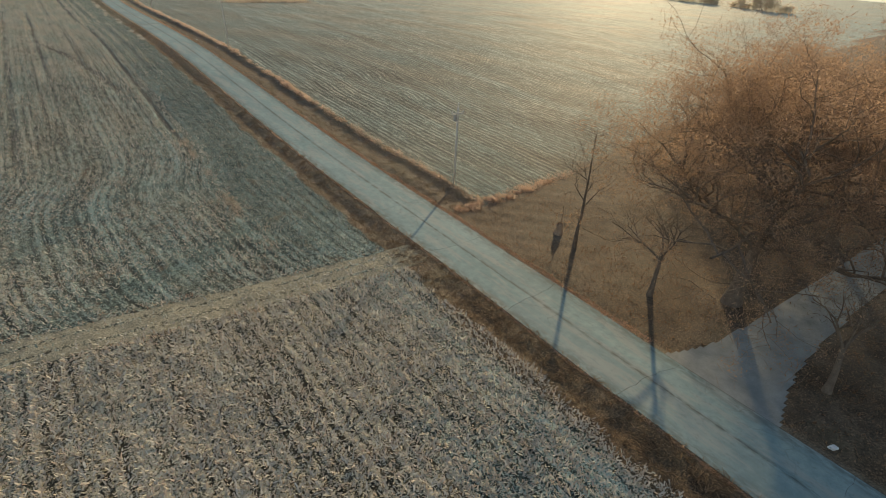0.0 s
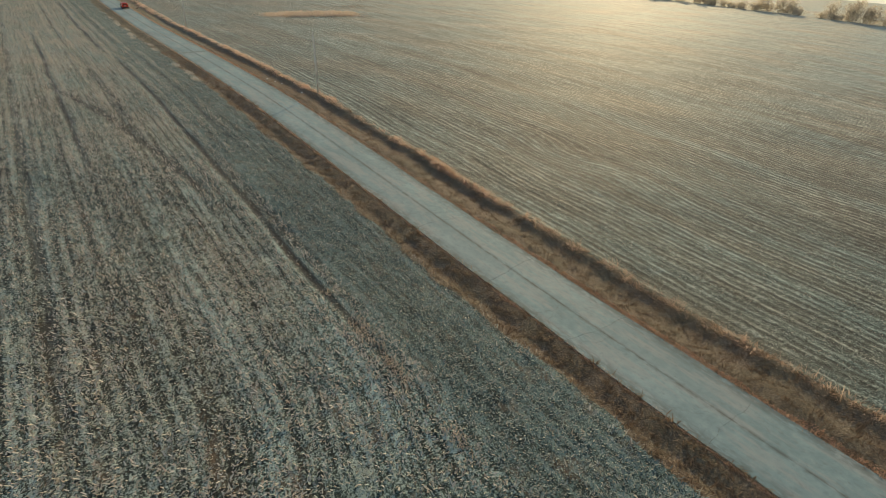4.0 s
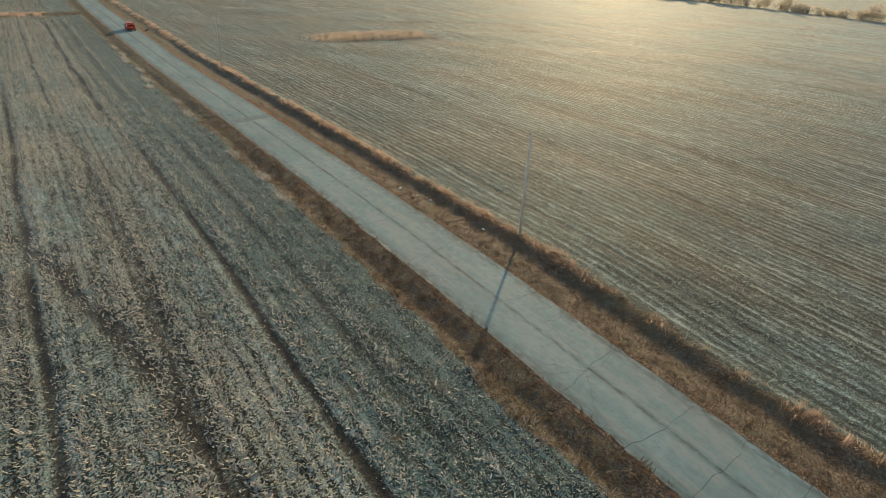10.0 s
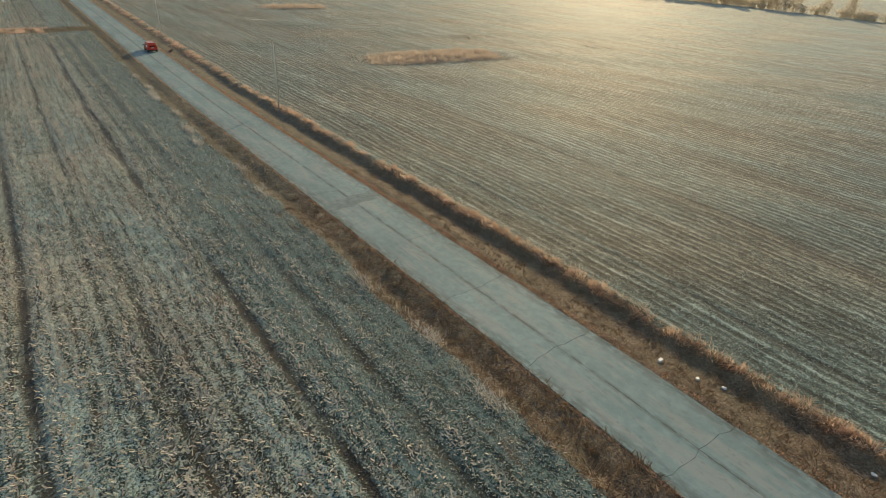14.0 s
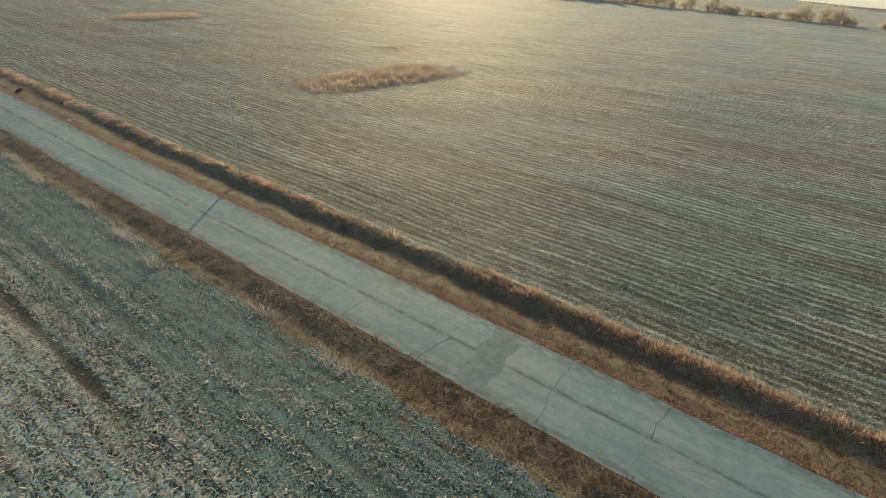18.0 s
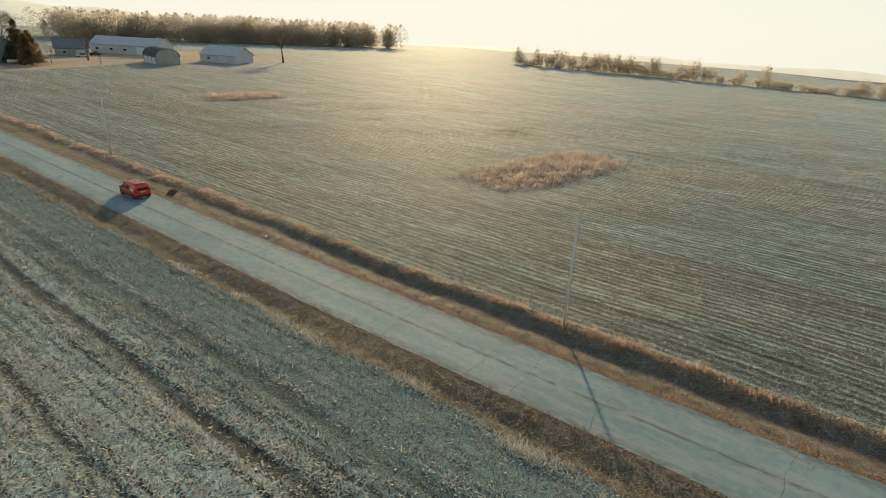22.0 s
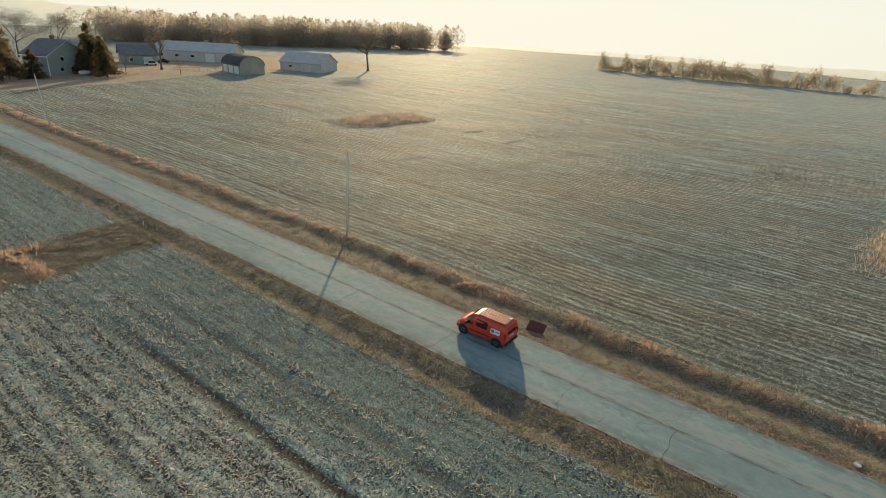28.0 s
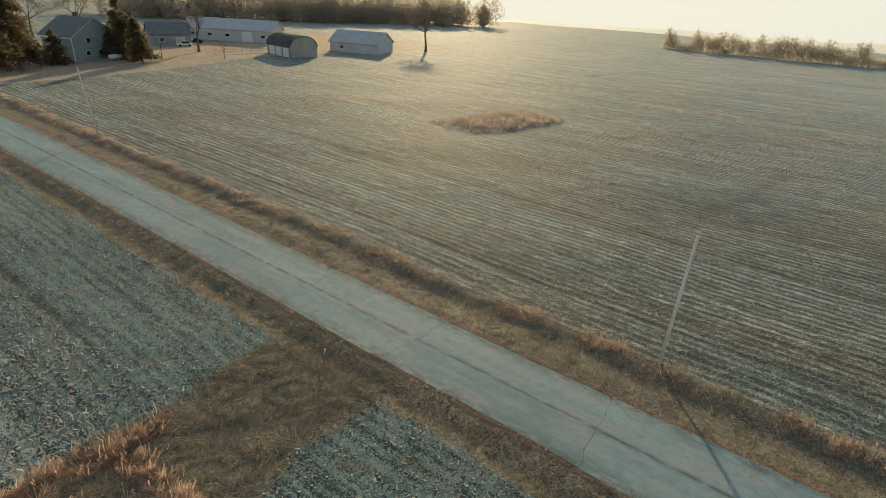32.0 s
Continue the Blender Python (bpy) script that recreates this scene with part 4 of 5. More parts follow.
x, y = (np.concatenate(p) for p in zip(*[(cx + rng.normal(0, 0.25, 260), cy + rng.normal(0, 0.9, 260)) for cx, cy in spots]))
blades("cream_tufts", CORN_LEAF, x, y, 0.42, 0.035, 0.95, "cream coloured tall grass tufts at the field edge", "grass")
x, y = scatter(60000, -62, -4, 28, 41, lambda x, y, u: np.exp(-((np.abs(track_mask(x, y)[1]) - 1.75 - 0.25 * wavy(x, y, 2.5)) / 0.28) ** 2) * (x < 21) * np.clip(0.25 + wavy(x, y, 2.2, 6.0), 0, 1))
blades("track_edge_grass", ORANGE, x, y, 0.16, 0.045, 1.05, "orange dead grass along the edges of the farm track", "grass")

# ---- trees ----
class Wood:
    """Collects tapered limbs and leaf quads of one tree."""

    def __init__(self, seed):
        self.r = np.random.default_rng(seed)
        self.v, self.q, self.tips = [], [], []
        self.short = 1.0

    def limb(self, pts, radii, sides):
        start = sum(len(a) for a in self.v)
        for j, (p, rad) in enumerate(zip(pts, radii)):
            ahead = pts[min(j + 1, len(pts) - 1)] - pts[max(j - 1, 0)]
            ahead = ahead / (np.linalg.norm(ahead) + 1e-9)
            a = np.cross(ahead, (0.31, 0.95, 0.05))
            a /= np.linalg.norm(a) + 1e-9
            b = np.cross(ahead, a)
            th = np.arange(sides) * 2 * math.pi / sides
            self.v.append(p + rad * (np.cos(th)[:, None] * a + np.sin(th)[:, None] * b))
        for j in range(len(pts) - 1):
            s = start + j * sides
            for k in range(sides):
                self.q.append((s + k, s + (k + 1) % sides, s + sides + (k + 1) % sides, s + sides + k))

    def grow(self, p, d, length, rad, level, spread, up, forks, gnarl):
        n = 6 if level == 0 else 4
        pts, radii = [np.array(p, float)], [rad]
        d = np.array(d, float)
        for j in range(n):
            d = d + self.r.normal(0, gnarl * (0.35 if level == 0 else 1.0), 3) + (0, 0, up if level else 0.1)
            d /= np.linalg.norm(d)
            pts.append(pts[-1] + d * length / n)
            radii.append(rad * (1 - (0.90 if level == 0 and self.short < 1 else 0.55) * (j + 1) / n))
        if level == 0:
            radii[0] *= 1.28
        self.limb(pts, radii, 9 if level == 0 else 5 if level < 3 else 3)
        if level >= len(forks):
            self.tips.append((pts[-1], pts[-1] - pts[-3]))
            return
        k = forks[level]
        for j in range(k):
            f = 0.45 + 0.55 * (j + self.r.uniform(0, 1)) / k if level else 0.66 - 0.3 * (self.short < 1) + (0.34 + 0.3 * (self.short < 1)) * (j + 0.5) / k
            i = min(n - 1, int(f * n))
            at = pts[i] + (pts[i + 1] - pts[i]) * (f * n - i)
            turn = 2.4 * j + self.r.uniform(-0.6, 0.6) + level
            out = np.array([math.cos(turn), math.sin(turn), self.r.uniform(-0.1, 0.5)])
            nd = d * (1 - spread) + out * spread
            nd /= np.linalg.norm(nd)
            self.grow(at, nd, length * self.r.uniform(0.55, 0.8) * (self.short if level == 0 else 1.0), radii[i] * (0.42 if level == 0 and self.short < 1 else 0.74 if level < 2 else 0.62), level + 1, spread, up, forks, gnarl)

    def spread_crown(self, height, reach, rad, lean):
        """A short trunk and a wandering leader, from which long limbs swing out and up to fill a broad dome."""
        n = 9
        d, pts = np.array([lean[0], lean[1], 1.0]), [np.zeros(3)]
        for j in range(n):
            d = d + self.r.normal(0, 0.10 if j > 2 else 0.03, 3) * (1, 1, 0.3)
            d /= np.linalg.norm(d)
            pts.append(pts[-1] + d * height * 0.80 / n)
        radii = [rad * (1.25 if j == 0 else 1 - 0.85 * (j / n) ** 0.8) for j in range(n + 1)]
        self.limb(pts, radii, 10)
        for k in range(15):
            f = 0.44 + 0.54 * k / 14
            i = min(n - 1, int(f * n))
            at = pts[i] + (pts[i + 1] - pts[i]) * (f * n - i)
            th, rise = 2.4 * k + self.r.uniform(-0.4, 0.4), 0.10 + 0.85 * f + self.r.uniform(-0.1, 0.2)
            out = np.array([math.cos(th), math.sin(th), rise])
            length = reach * (1.0 - 0.62 * f ** 2) * self.r.uniform(0.8, 1.15)
            self.grow(at, out / np.linalg.norm(out), length, rad * (0.42 - 0.24 * f), 1, 0.55, 0.03, (0, 6, 4, 3), 0.26)

    def mesh(self, name):
        return quad_mesh(name, np.concatenate(self.v), np.array(self.q))

    def leaves(self, name, count, reach, size, slim=1.0):
        base = np.array([t[0] for t in self.tips])
        pick = self.r.integers(0, len(base), count)
        c = base[pick] + self.r.normal(0, reach, (count, 3)) * (1, 1, 0.8)
        a = self.r.normal(0, 1, (count, 3))
        a /= np.linalg.norm(a, axis=1)[:, None]
        b = np.cross(a, self.r.normal(0, 1, (count, 3)))
        b /= np.linalg.norm(b, axis=1)[:, None]
        s = size * self.r.uniform(0.6, 1.4, (count, 1))
        a, b = a * s, b * s * slim
        return quad_mesh(name, np.stack([c - a, c - b * 0.7, c + a, c + b * 0.7], 1).reshape(-1, 3), np.arange(4 * count).reshape(-1, 4))


def tree(name, x, y, seed, height, rad, forks, spread, gnarl, leaf, leaves, reach, size, label, lean=(0, 0), slim=1.0, up=0.05, category="tree", trunk=0.42, wide=1.0, short=1.0):
    """A trunk that forks into limbs, and a crown of leaves or fine twigs."""
    t = thing(name, pose(x, y, float(land(x, y)) - 0.05), label, category)
    w = Wood(seed)
    w.short = short
    w.grow((0, 0, 0), (lean[0], lean[1], 1), height * trunk, rad, 0, spread, up, forks, gnarl)
    top = max(p[0][2] for p in w.tips)
    k = (height * 0.97) / top
    w.v = [a * (wide, wide, k) for a in w.v]
    w.tips = [(p * (wide, wide, k), d) for p, d in w.tips]
    ob = joined("trunk", w.mesh("trunk"), BARK, t)
    for f in ob.data.polygons:
        f.use_smooth = True
    if leaves:
        joined("crown", w.leaves("crown", leaves, reach, size, slim), leaf, t)
    return t


def oak(x, y, seed, height, rad, label, leaves=42000, lean=(-0.05, 0.04), reach=8.0):
    t = thing("oak_tree", pose(x, y, float(land(x, y)) - 0.05), label, "tree")
    w = Wood(seed)
    w.spread_crown(height, reach, rad, lean)
    ob = joined("trunk", w.mesh("trunk"), BARK, t)
    for f in ob.data.polygons:
        f.use_smooth = True
    joined("crown", w.leaves("crown", leaves, 0.42, 0.075, 0.6), OAK_LEAF, t)
    joined("twig_mass", w.leaves("twig_mass", leaves * 2 // 3, 0.50, 0.34, 0.04), BROWN_TWIG, t)
    return t


oak(37.3, 13.6, 3, 11.8, 0.64, "large old oak with a broad crown of brown leaves", 46000, reach=10.5)
oak(54.0, 13.5, 11, 11.5, 0.5, "spreading oak still holding brown winter leaves")
# more oaks added up-sun to shade the yard and side road
for _x, _y, _s, _h in ((67.0, 15.0, 29, 10.5), (63.0, -4.0, 31, 10.5), (56.0, -15.0, 37, 10.0)):
    oak(_x, _y, _s, _h, 0.55, "tall brown-leaved oak added to shade the grove", 36000)
oak(61.0, 23.5, 43, 10.5, 0.5, "tall brown-leaved oak added to shade the grove", 36000)
oak(46.0, 0.5, 19, 10.5, 0.5, "large brown-leaved oak beside the side road")
tree("bare_tree", 32.8, 17.5, 5, 8.5, 0.22, (4, 4, 3, 2), 0.55, 0.16, TWIG, 1500, 0.4, 0.12, "thin bare tree with crooked dark limbs", lean=(0.12, 0.05), slim=0.15)
tree("bare_tree", 33.4, 25.5, 8, 13.0, 0.17, (11, 3, 3), 0.55, 0.12, TWIG, 1200, 0.4, 0.12, "slim leaning bare tree beside a broken stump", lean=(0.02, 0.02), slim=0.15, trunk=0.97, short=0.27)
tree("bare_tree", 33.2, 5.4, 15, 7.5, 0.24, (3, 4, 3, 2), 0.5, 0.18, TWIG, 1500, 0.4, 0.12, "small bare forked tree beside the side road", lean=(0.3, 0.1), slim=0.15)

# the broken stump
w = Wood(4)
w.limb([np.array(p, float) for p in ((0, 0, 0), (0.02, 0, 0.35), (0.05, 0.02, 0.8), (0.04, 0.05, 1.0))], (0.46, 0.34, 0.31, 0.27), 9)
w.limb([np.array(p, float) for p in ((0.14, 0, 0.8), (0.19, 0.02, 1.2), (0.2, 0.06, 1.5))], (0.12, 0.08, 0.02), 5)
w.limb([np.array(p, float) for p in ((0.16, 0, 1.2), (0.22, 0.02, 1.9), (0.20, 0.05, 2.6))], (0.06, 0.04, 0.015), 5)
w.limb([np.array(p, float) for p in ((-0.14, 0, 0.8), (-0.17, 0.02, 1.1), (-0.18, 0.0, 1.25))], (0.10, 0.07, 0.02), 5)
st = joined("tree_stump", w.mesh("tree_stump"), STUMP_WOOD, None)
st.matrix_basis = pose(34.2, 28.1, float(land(34.2, 28.1)) - 0.03)
tagged(st, "splintered dead tree stump standing in leaf litter", "stump")


def thicket(x, y, seed, height, wide, label):
    """A rounded mass of brown-leaved brush, leafy down to the ground."""
    t = thing("brown_thicket", pose(x, y, float(land(x, y)) - 0.05), label, "thicket")
    w = Wood(seed)
    for k in range(9):
        a = k * 0.7 + seed
        w.grow((0.22 * wide * math.cos(a), 0.22 * wide * math.sin(a), 0), (0.7 * math.cos(a), 0.7 * math.sin(a), 1), height * w.r.uniform(0.45, 0.65), 0.10, 1, 0.55, 0.02, (0, 4, 3, 3), 0.16)
    joined("trunk", w.mesh("trunk"), BARK, t)
    n = int(900 * height)
    th, rr, hh = w.r.uniform(0, 2 * math.pi, n), w.r.uniform(0, 1, n) ** 0.4, w.r.uniform(0, 1, n)
    lump = 1 + 0.16 * np.sin(5 * th + seed) + 0.12 * np.sin(9 * hh + 3 * th) + 0.10 * np.sin(11 * th - 6 * hh)
    r2 = rr * wide * lump * np.sqrt(np.clip(1 - hh ** 2.2, 0, 1))
    w.tips = [(c, c) for c in np.stack([r2 * np.cos(th), r2 * np.sin(th), height * hh * (0.9 + 0.1 * np.sin(4 * th))], 1)]
    joined("crown", w.leaves("crown", n * 2, 0.25, 0.12, 0.6), OAK_LEAF, t)


thicket(63.0, 30.0, 3, 7.5, 7.5, "broad brown-leaved thicket catching the low sun")
thicket(72.0, 22.0, 5, 8.5, 7.5, "broad brown-leaved thicket catching the low sun")

# ---- utility poles along the ditch ----
def utility_pole(x, y, lean_x, lean_y, label, arm=True):
    t = thing("utility_pole", pose(x, y, float(land(x, y)) - 0.1, lean_y, lean_x, 0), label, "utility pole", "poles along the road")
    part("post", rod((0, 0, 0), (0, 0, 8.2), 0.098, 0.070, 10), POLE_WOOD, t, smooth_faces=True)
    part("cap_pin", rod((0, 0, 8.2), (0, 0, 8.34), 0.018, 0.018, 6), METAL, t)
    part("insulator", rod((0, 0, 8.32), (0, 0, 8.46), 0.06, 0.045, 8), PORCELAIN, t, "small pale insulator")
    part("pole_tag", box(-0.09, -0.03, -0.13, -0.105, 1.5, 1.68), WHITE, t, "small white tag")
    part("ground_wire", rod((0.15, 0, 0.2), (0.105, 0, 7.9), 0.012, 0.012, 4), WIRE, t)
    if arm:
        part("crossarm", box(-0.75, 0.75, -0.06, 0.06, 7.35, 7.47, 0.01), POLE_WOOD, t)
        for px in (-0.65, 0.65):
            part("insulator", rod((px, 0, 7.47), (px, 0, 7.66), 0.06, 0.04, 8), PORCELAIN, t, "small pale insulator")
        part("transformer", rod((-0.32, 0, 6.7), (-0.32, 0, 7.3), 0.17, 0.17, 12), METAL, t, "small grey drum transformer")
    return t


utility_pole(32.45, 41.4, 1.0, -1.0, "weathered wooden utility pole with crossarm and small transformer")
for px, py, lx, ly in ((32.6, 116.8, -2.0, 1.0), (32.85, 190.5, 1.5, -1.5), (34.6, 261.2, 0.8, 1.2), (34.8, 331.0, -3.5, -2.0), (35.3, 402.0, 1.0, 0.5)):
    utility_pole(px, py, lx, ly, "tall weathered wooden utility pole in roadside grass", arm=False)
utility_pole(32.2, -33.0, 0.0, 1.0, "weathered wooden utility pole beside the grove", arm=True)

# ---- the red van ----
def van(m):
    t = thing("panel_van", m, "red compact panel van driving on the road", "van")
    # stations along the length: y, sill, belt, top, half width at belt, half width at top
    S = ((-1.95, 0.40, 0.88, 1.38, 0.78, 0.64), (-1.91, 0.30, 0.88, 1.60, 0.83, 0.68), (-1.78, 0.27, 0.89, 1.68, 0.86, 0.70), (-1.2, 0.25, 0.90, 1.72, 0.87, 0.71),
         (-0.2, 0.25, 0.90, 1.73, 0.87, 0.71), (0.45, 0.25, 0.90, 1.69, 0.87, 0.69), (0.72, 0.25, 0.90, 1.62, 0.87, 0.67), (1.05, 0.25, 0.89, 1.32, 0.87, 0.70),
         (1.32, 0.25, 0.87, 1.04, 0.86, 0.72), (1.62, 0.26, 0.82, 0.95, 0.84, 0.70), (1.86, 0.28, 0.70, 0.82, 0.79, 0.64), (1.97, 0.34, 0.58, 0.66, 0.70, 0.56))
    def ring(s):
        yy, sill, belt, top, hb, ht = s
        mid = belt + (top - belt) * 0.55
        hm = hb + (ht - hb) * 0.42
        pts = [(hb * 0.93, sill), (hb, sill + (belt - sill) * 0.45), (hb, belt), (hm, mid), (ht, top - 0.07 * (top - belt) - 0.02), (ht * 0.86, top)]
        full = pts + [(0, top + 0.02)] + [(-a, b) for a, b in pts[::-1]]
        return [(a, yy, b) for a, b in full]
    bm = bmesh.new()
    grid = [[bm.verts.new(p) for p in ring(s)] for s in S]
    for a, b in zip(grid, grid[1:]):
        for k in range(len(a) - 1):
            bm.faces.new((a[k], a[k + 1], b[k + 1], b[k]))
        bm.faces.new((a[-1], a[0], b[0], b[-1]))
    bm.faces.new(grid[0][::-1])
    bm.faces.new(grid[-1])
    bmesh.ops.recalc_face_normals(bm, faces=bm.faces)
    body = part("body", bm, RED, t, "glossy red painted body", smooth_faces=False)
    bev = body.modifiers.new("soft", "BEVEL")
    bev.width, bev.segments, bev.limit_method, bev.angle_limit = 0.035, 2, "ANGLE", radians(18)

    def width_at(yy, z):
        ks = [s[0] for s in S]
        sill, belt, top, hb, ht = (float(np.interp(yy, ks, [s[i] for s in S])) for i in range(1, 6))
        mid, hm = belt + (top - belt) * 0.55, hb + (ht - hb) * 0.42
        return float(np.interp(z, (sill, sill + (belt - sill) * 0.45, belt, mid, top - 0.07 * (top - belt) - 0.02), (hb * 0.93, hb, hb, hm, ht)))

    def panel(name, pts, mat, side, label="", out=0.012):
        """A slightly proud sheet on the flank, from (y, z) corners."""
        b2 = bmesh.new()
        front = [b2.verts.new((side * (width_at(a, b) + out), a, b)) for a, b in pts]
        back = [b2.verts.new((side * (width_at(a, b) - 0.02), a, b)) for a, b in pts]
        b2.faces.new(front)
        b2.faces.new(back[::-1])
        for i in range(len(pts)):
            j = (i + 1) % len(pts)
            b2.faces.new((front[j], front[i], back[i], back[j]))
        bmesh.ops.recalc_face_normals(b2, faces=b2.faces)
        return part(name, b2, mat, t, label)
    for side in (-1, 1):
        panel("side_window", ((0.60, 0.95), (1.14, 0.95), (1.00, 1.20), (0.78, 1.48), (0.60, 1.51)), DARK_GLASS, side, "dark front door window")
        panel("side_window", ((-0.52, 0.98), (0.30, 0.98), (0.36, 1.05), (0.36, 1.42), (0.28, 1.48), (-0.44, 1.48), (-0.54, 1.41)), DARK_GLASS, side, "dark rounded side window")
        panel("sign_panel", ((-1.52, 0.92), (-0.82, 0.92), (-0.82, 1.26), (-1.52, 1.26)), WHITE, side, "white rectangular sign panel")
        panel("sign_emblem", ((-1.08, 0.98), (-0.90, 0.98), (-0.86, 1.09), (-0.92, 1.20), (-1.08, 1.18)), BLUE, side, "plain blue shape", 0.018)
        panel("sign_bar", ((-1.46, 1.08), (-1.16, 1.08), (-1.16, 1.15), (-1.46, 1.15)), BLUE, side, "plain pale blue bar", 0.018)
        panel("door_seam", ((0.50, 0.36), (0.515, 0.36), (0.515, 1.55), (0.50, 1.55)), BLACK, side, out=0.006)
        panel("door_seam", ((-0.66, 0.36), (-0.645, 0.36), (-0.645, 1.57), (-0.66, 1.57)), BLACK, side, out=0.006)
        panel("rub_strip", ((-0.86, 0.54), (0.9, 0.54), (0.9, 0.61), (-0.86, 0.61)), BLACK, side, out=0.02)
        panel("door_handle", ((0.56, 0.82), (0.72, 0.82), (0.72, 0.86), (0.56, 0.86)), BLACK, side, out=0.03)
        panel("headlight", ((1.66, 0.66), (1.90, 0.60), (1.88, 0.69), (1.70, 0.79)), CLEAR, side, "clear headlamp", 0.012)
        mir = part("mirror", box(side * 0.90 - 0.02, side * 0.90 + side * 0.22, 1.00, 1.10, 0.95, 1.14, 0.02), BLACK, t, "black door mirror")
        part("tail_light", box(side * 0.77 - 0.06, side * 0.77 + 0.06, -1.97, -1.84, 0.74, 1.14, 0.015), TAIL, t, "upright red tail lamp")
        for wy in (-1.30, 1.33):
            wheel = part("wheel", rod((side * 0.67, wy, 0.31), (side * 0.872, wy, 0.31), 0.325, 0.325, 22), RUBBER, t, "black tyre")
            part("rim", rod((side * 0.862, wy, 0.31), (side * 0.885, wy, 0.31), 0.20, 0.19, 14), RIM, wheel, "dull steel rim")
            part("hub_cap", rod((side * 0.882, wy, 0.31), (side * 0.895, wy, 0.31), 0.06, 0.05, 8), BLACK, wheel)
            arch = bmesh.new()
            bmesh.ops.create_cone(arch, cap_ends=True, segments=24, radius1=0.40, radius2=0.40, depth=0.02, matrix=pose(side * 0.860, wy, 0.33, 0, 90, 0))
            part("wheel_arch", arch, BLACK, t, "dark wheel arch")
    def sheet_part(name, corners, mat, label, thick=0.02):
        b2 = bmesh.new()
        vs = [b2.verts.new(p) for p in corners]
        f = b2.faces.new(vs)
        bmesh.ops.solidify(b2, geom=[f], thickness=thick)
        bmesh.ops.recalc_face_normals(b2, faces=b2.faces)
        return part(name, b2, mat, t, label)
    sheet_part("windscreen", ((-0.64, 0.78, 1.60), (0.64, 0.78, 1.60), (0.70, 1.36, 1.045), (-0.70, 1.36, 1.045)), DARK_GLASS, "steep tinted windscreen", -0.02)
    sheet_part("rear_window", ((-0.58, -1.965, 1.06), (0.58, -1.965, 1.06), (0.54, -1.935, 1.46), (-0.54, -1.935, 1.46)), DARK_GLASS, "dark rear window", 0.02)
    part("rear_bumper", box(-0.80, 0.80, -2.03, -1.87, 0.30, 0.50, 0.03), BLACK, t, "black rear bumper")
    part("front_bumper", box(-0.72, 0.72, 1.86, 2.02, 0.26, 0.48, 0.04), BLACK, t, "black front bumper")
    part("grille", box(-0.40, 0.40, 1.90, 1.99, 0.50, 0.61, 0.01), BLACK, t)
    part("number_plate", box(-0.26, 0.26, -1.985, -1.95, 0.78, 0.90, 0.004), WHITE, t, "pale plate with a plain bar")
    part("plate_bar", box(-0.20, 0.20, -1.992, -1.984, 0.815, 0.865), BLACK, t)
    part("roof_panel", box(-0.58, 0.58, -1.72, 0.40, 1.722, 1.745, 0.008), PALE_ROOF, t, "paler red roof skin")
    for k in range(8):
        rx = -0.51 + 0.146 * k
        part("roof_rib", box(rx - 0.025, rx + 0.025, -1.68, 0.36, 1.740, 1.762, 0.006), PALE_ROOF, t)
    part("roof_vent", box(0.20, 0.42, -1.70, -1.54, 1.745, 1.80, 0.015), WHITE, t, "small white roof box")
    part("exhaust", rod((-0.45, -2.05, 0.27), (-0.45, -1.75, 0.27), 0.03, 0.03, 8), METAL, t)
    for side in (-0.35, 0.35):
        part("wiper", rod((side, 1.37, 1.06), (side * 0.5 + 0.1, 1.05, 1.38), 0.012, 0.008, 5), BLACK, t)
    return t


VAN_X, VAN_Y = 28.0, 241.0
van(pose(VAN_X, VAN_Y, float(lift(VAN_Y)) + 0.035, 0, 0, -0.8))

# ---- small roadside things ----
def field_marker(x, y):
    t = thing("culvert_marker", pose(x, y, float(land(x, y)) - 0.02, 6, 0, 0), "leaning pale reflector post beside the ditch", "marker post")
    part("stake", box(-0.03, 0.03, -0.02, 0.02, 0, 1.1, 0.005), METAL, t)
    part("reflector", box(-0.05, 0.05, -0.035, -0.018, 0.72, 1.08, 0.008), WHITE, t, "pale reflector plate")


field_marker(22.4, 276.0)
for k, (lx, ly, s) in enumerate(((29.8, 129.6, 0.16), (30.3, 127.6, 0.12), (30.9, 126.4, 0.13), (31.2, 119.5, 0.12), (28.8, 3.3, 0.2), (15.3, 167.9, 0.09), (29.85, 220.0, 0.16))):
    bm = box(-s, s, -s * 0.7, s * 0.7, 0, s * 0.8, s * 0.15)
    for v in bm.verts:
        v.co += Vector(noise.noise_vector(v.co * 6 + Vector((k, 0, 0)))) * s * 0.35
    ob = part("litter_scrap", bm, WHITE, None)
    ob.matrix_basis = pose(lx, ly, float(land(lx, ly)) + 0.02, 0, 0, 40 * k)
    tagged(ob, "crumpled white scrap of litter in the grass", "litter", "litter by the road")

# unidentified reddish-brown patch on the ditch slope, modelled as a bent sheet
brown_patch = thing("metal_sheet", pose(31.0, 238.7, float(land(31.0, 238.7)) + 0.20, 0, -32, 6), "reddish-brown patch on the ditch slope, built as a bent sheet", "scrap metal")
me, _, _ = sheet("sheet", np.linspace(-0.5, 0.5, 9), np.linspace(-0.65, 0.65, 11), lambda a, b: 0.05 * np.cos(3.0 * a) + 0.02 * np.sin(5.0 * b) + 0.012 * np.sin(24.0 * a))
joined("sheet", me, PATCH_BROWN, brown_patch)
part("rim", rod((-0.5, -0.65, 0.02), (-0.5, 0.65, 0.02), 0.02, 0.02, 8), PATCH_BROWN, brown_patch)

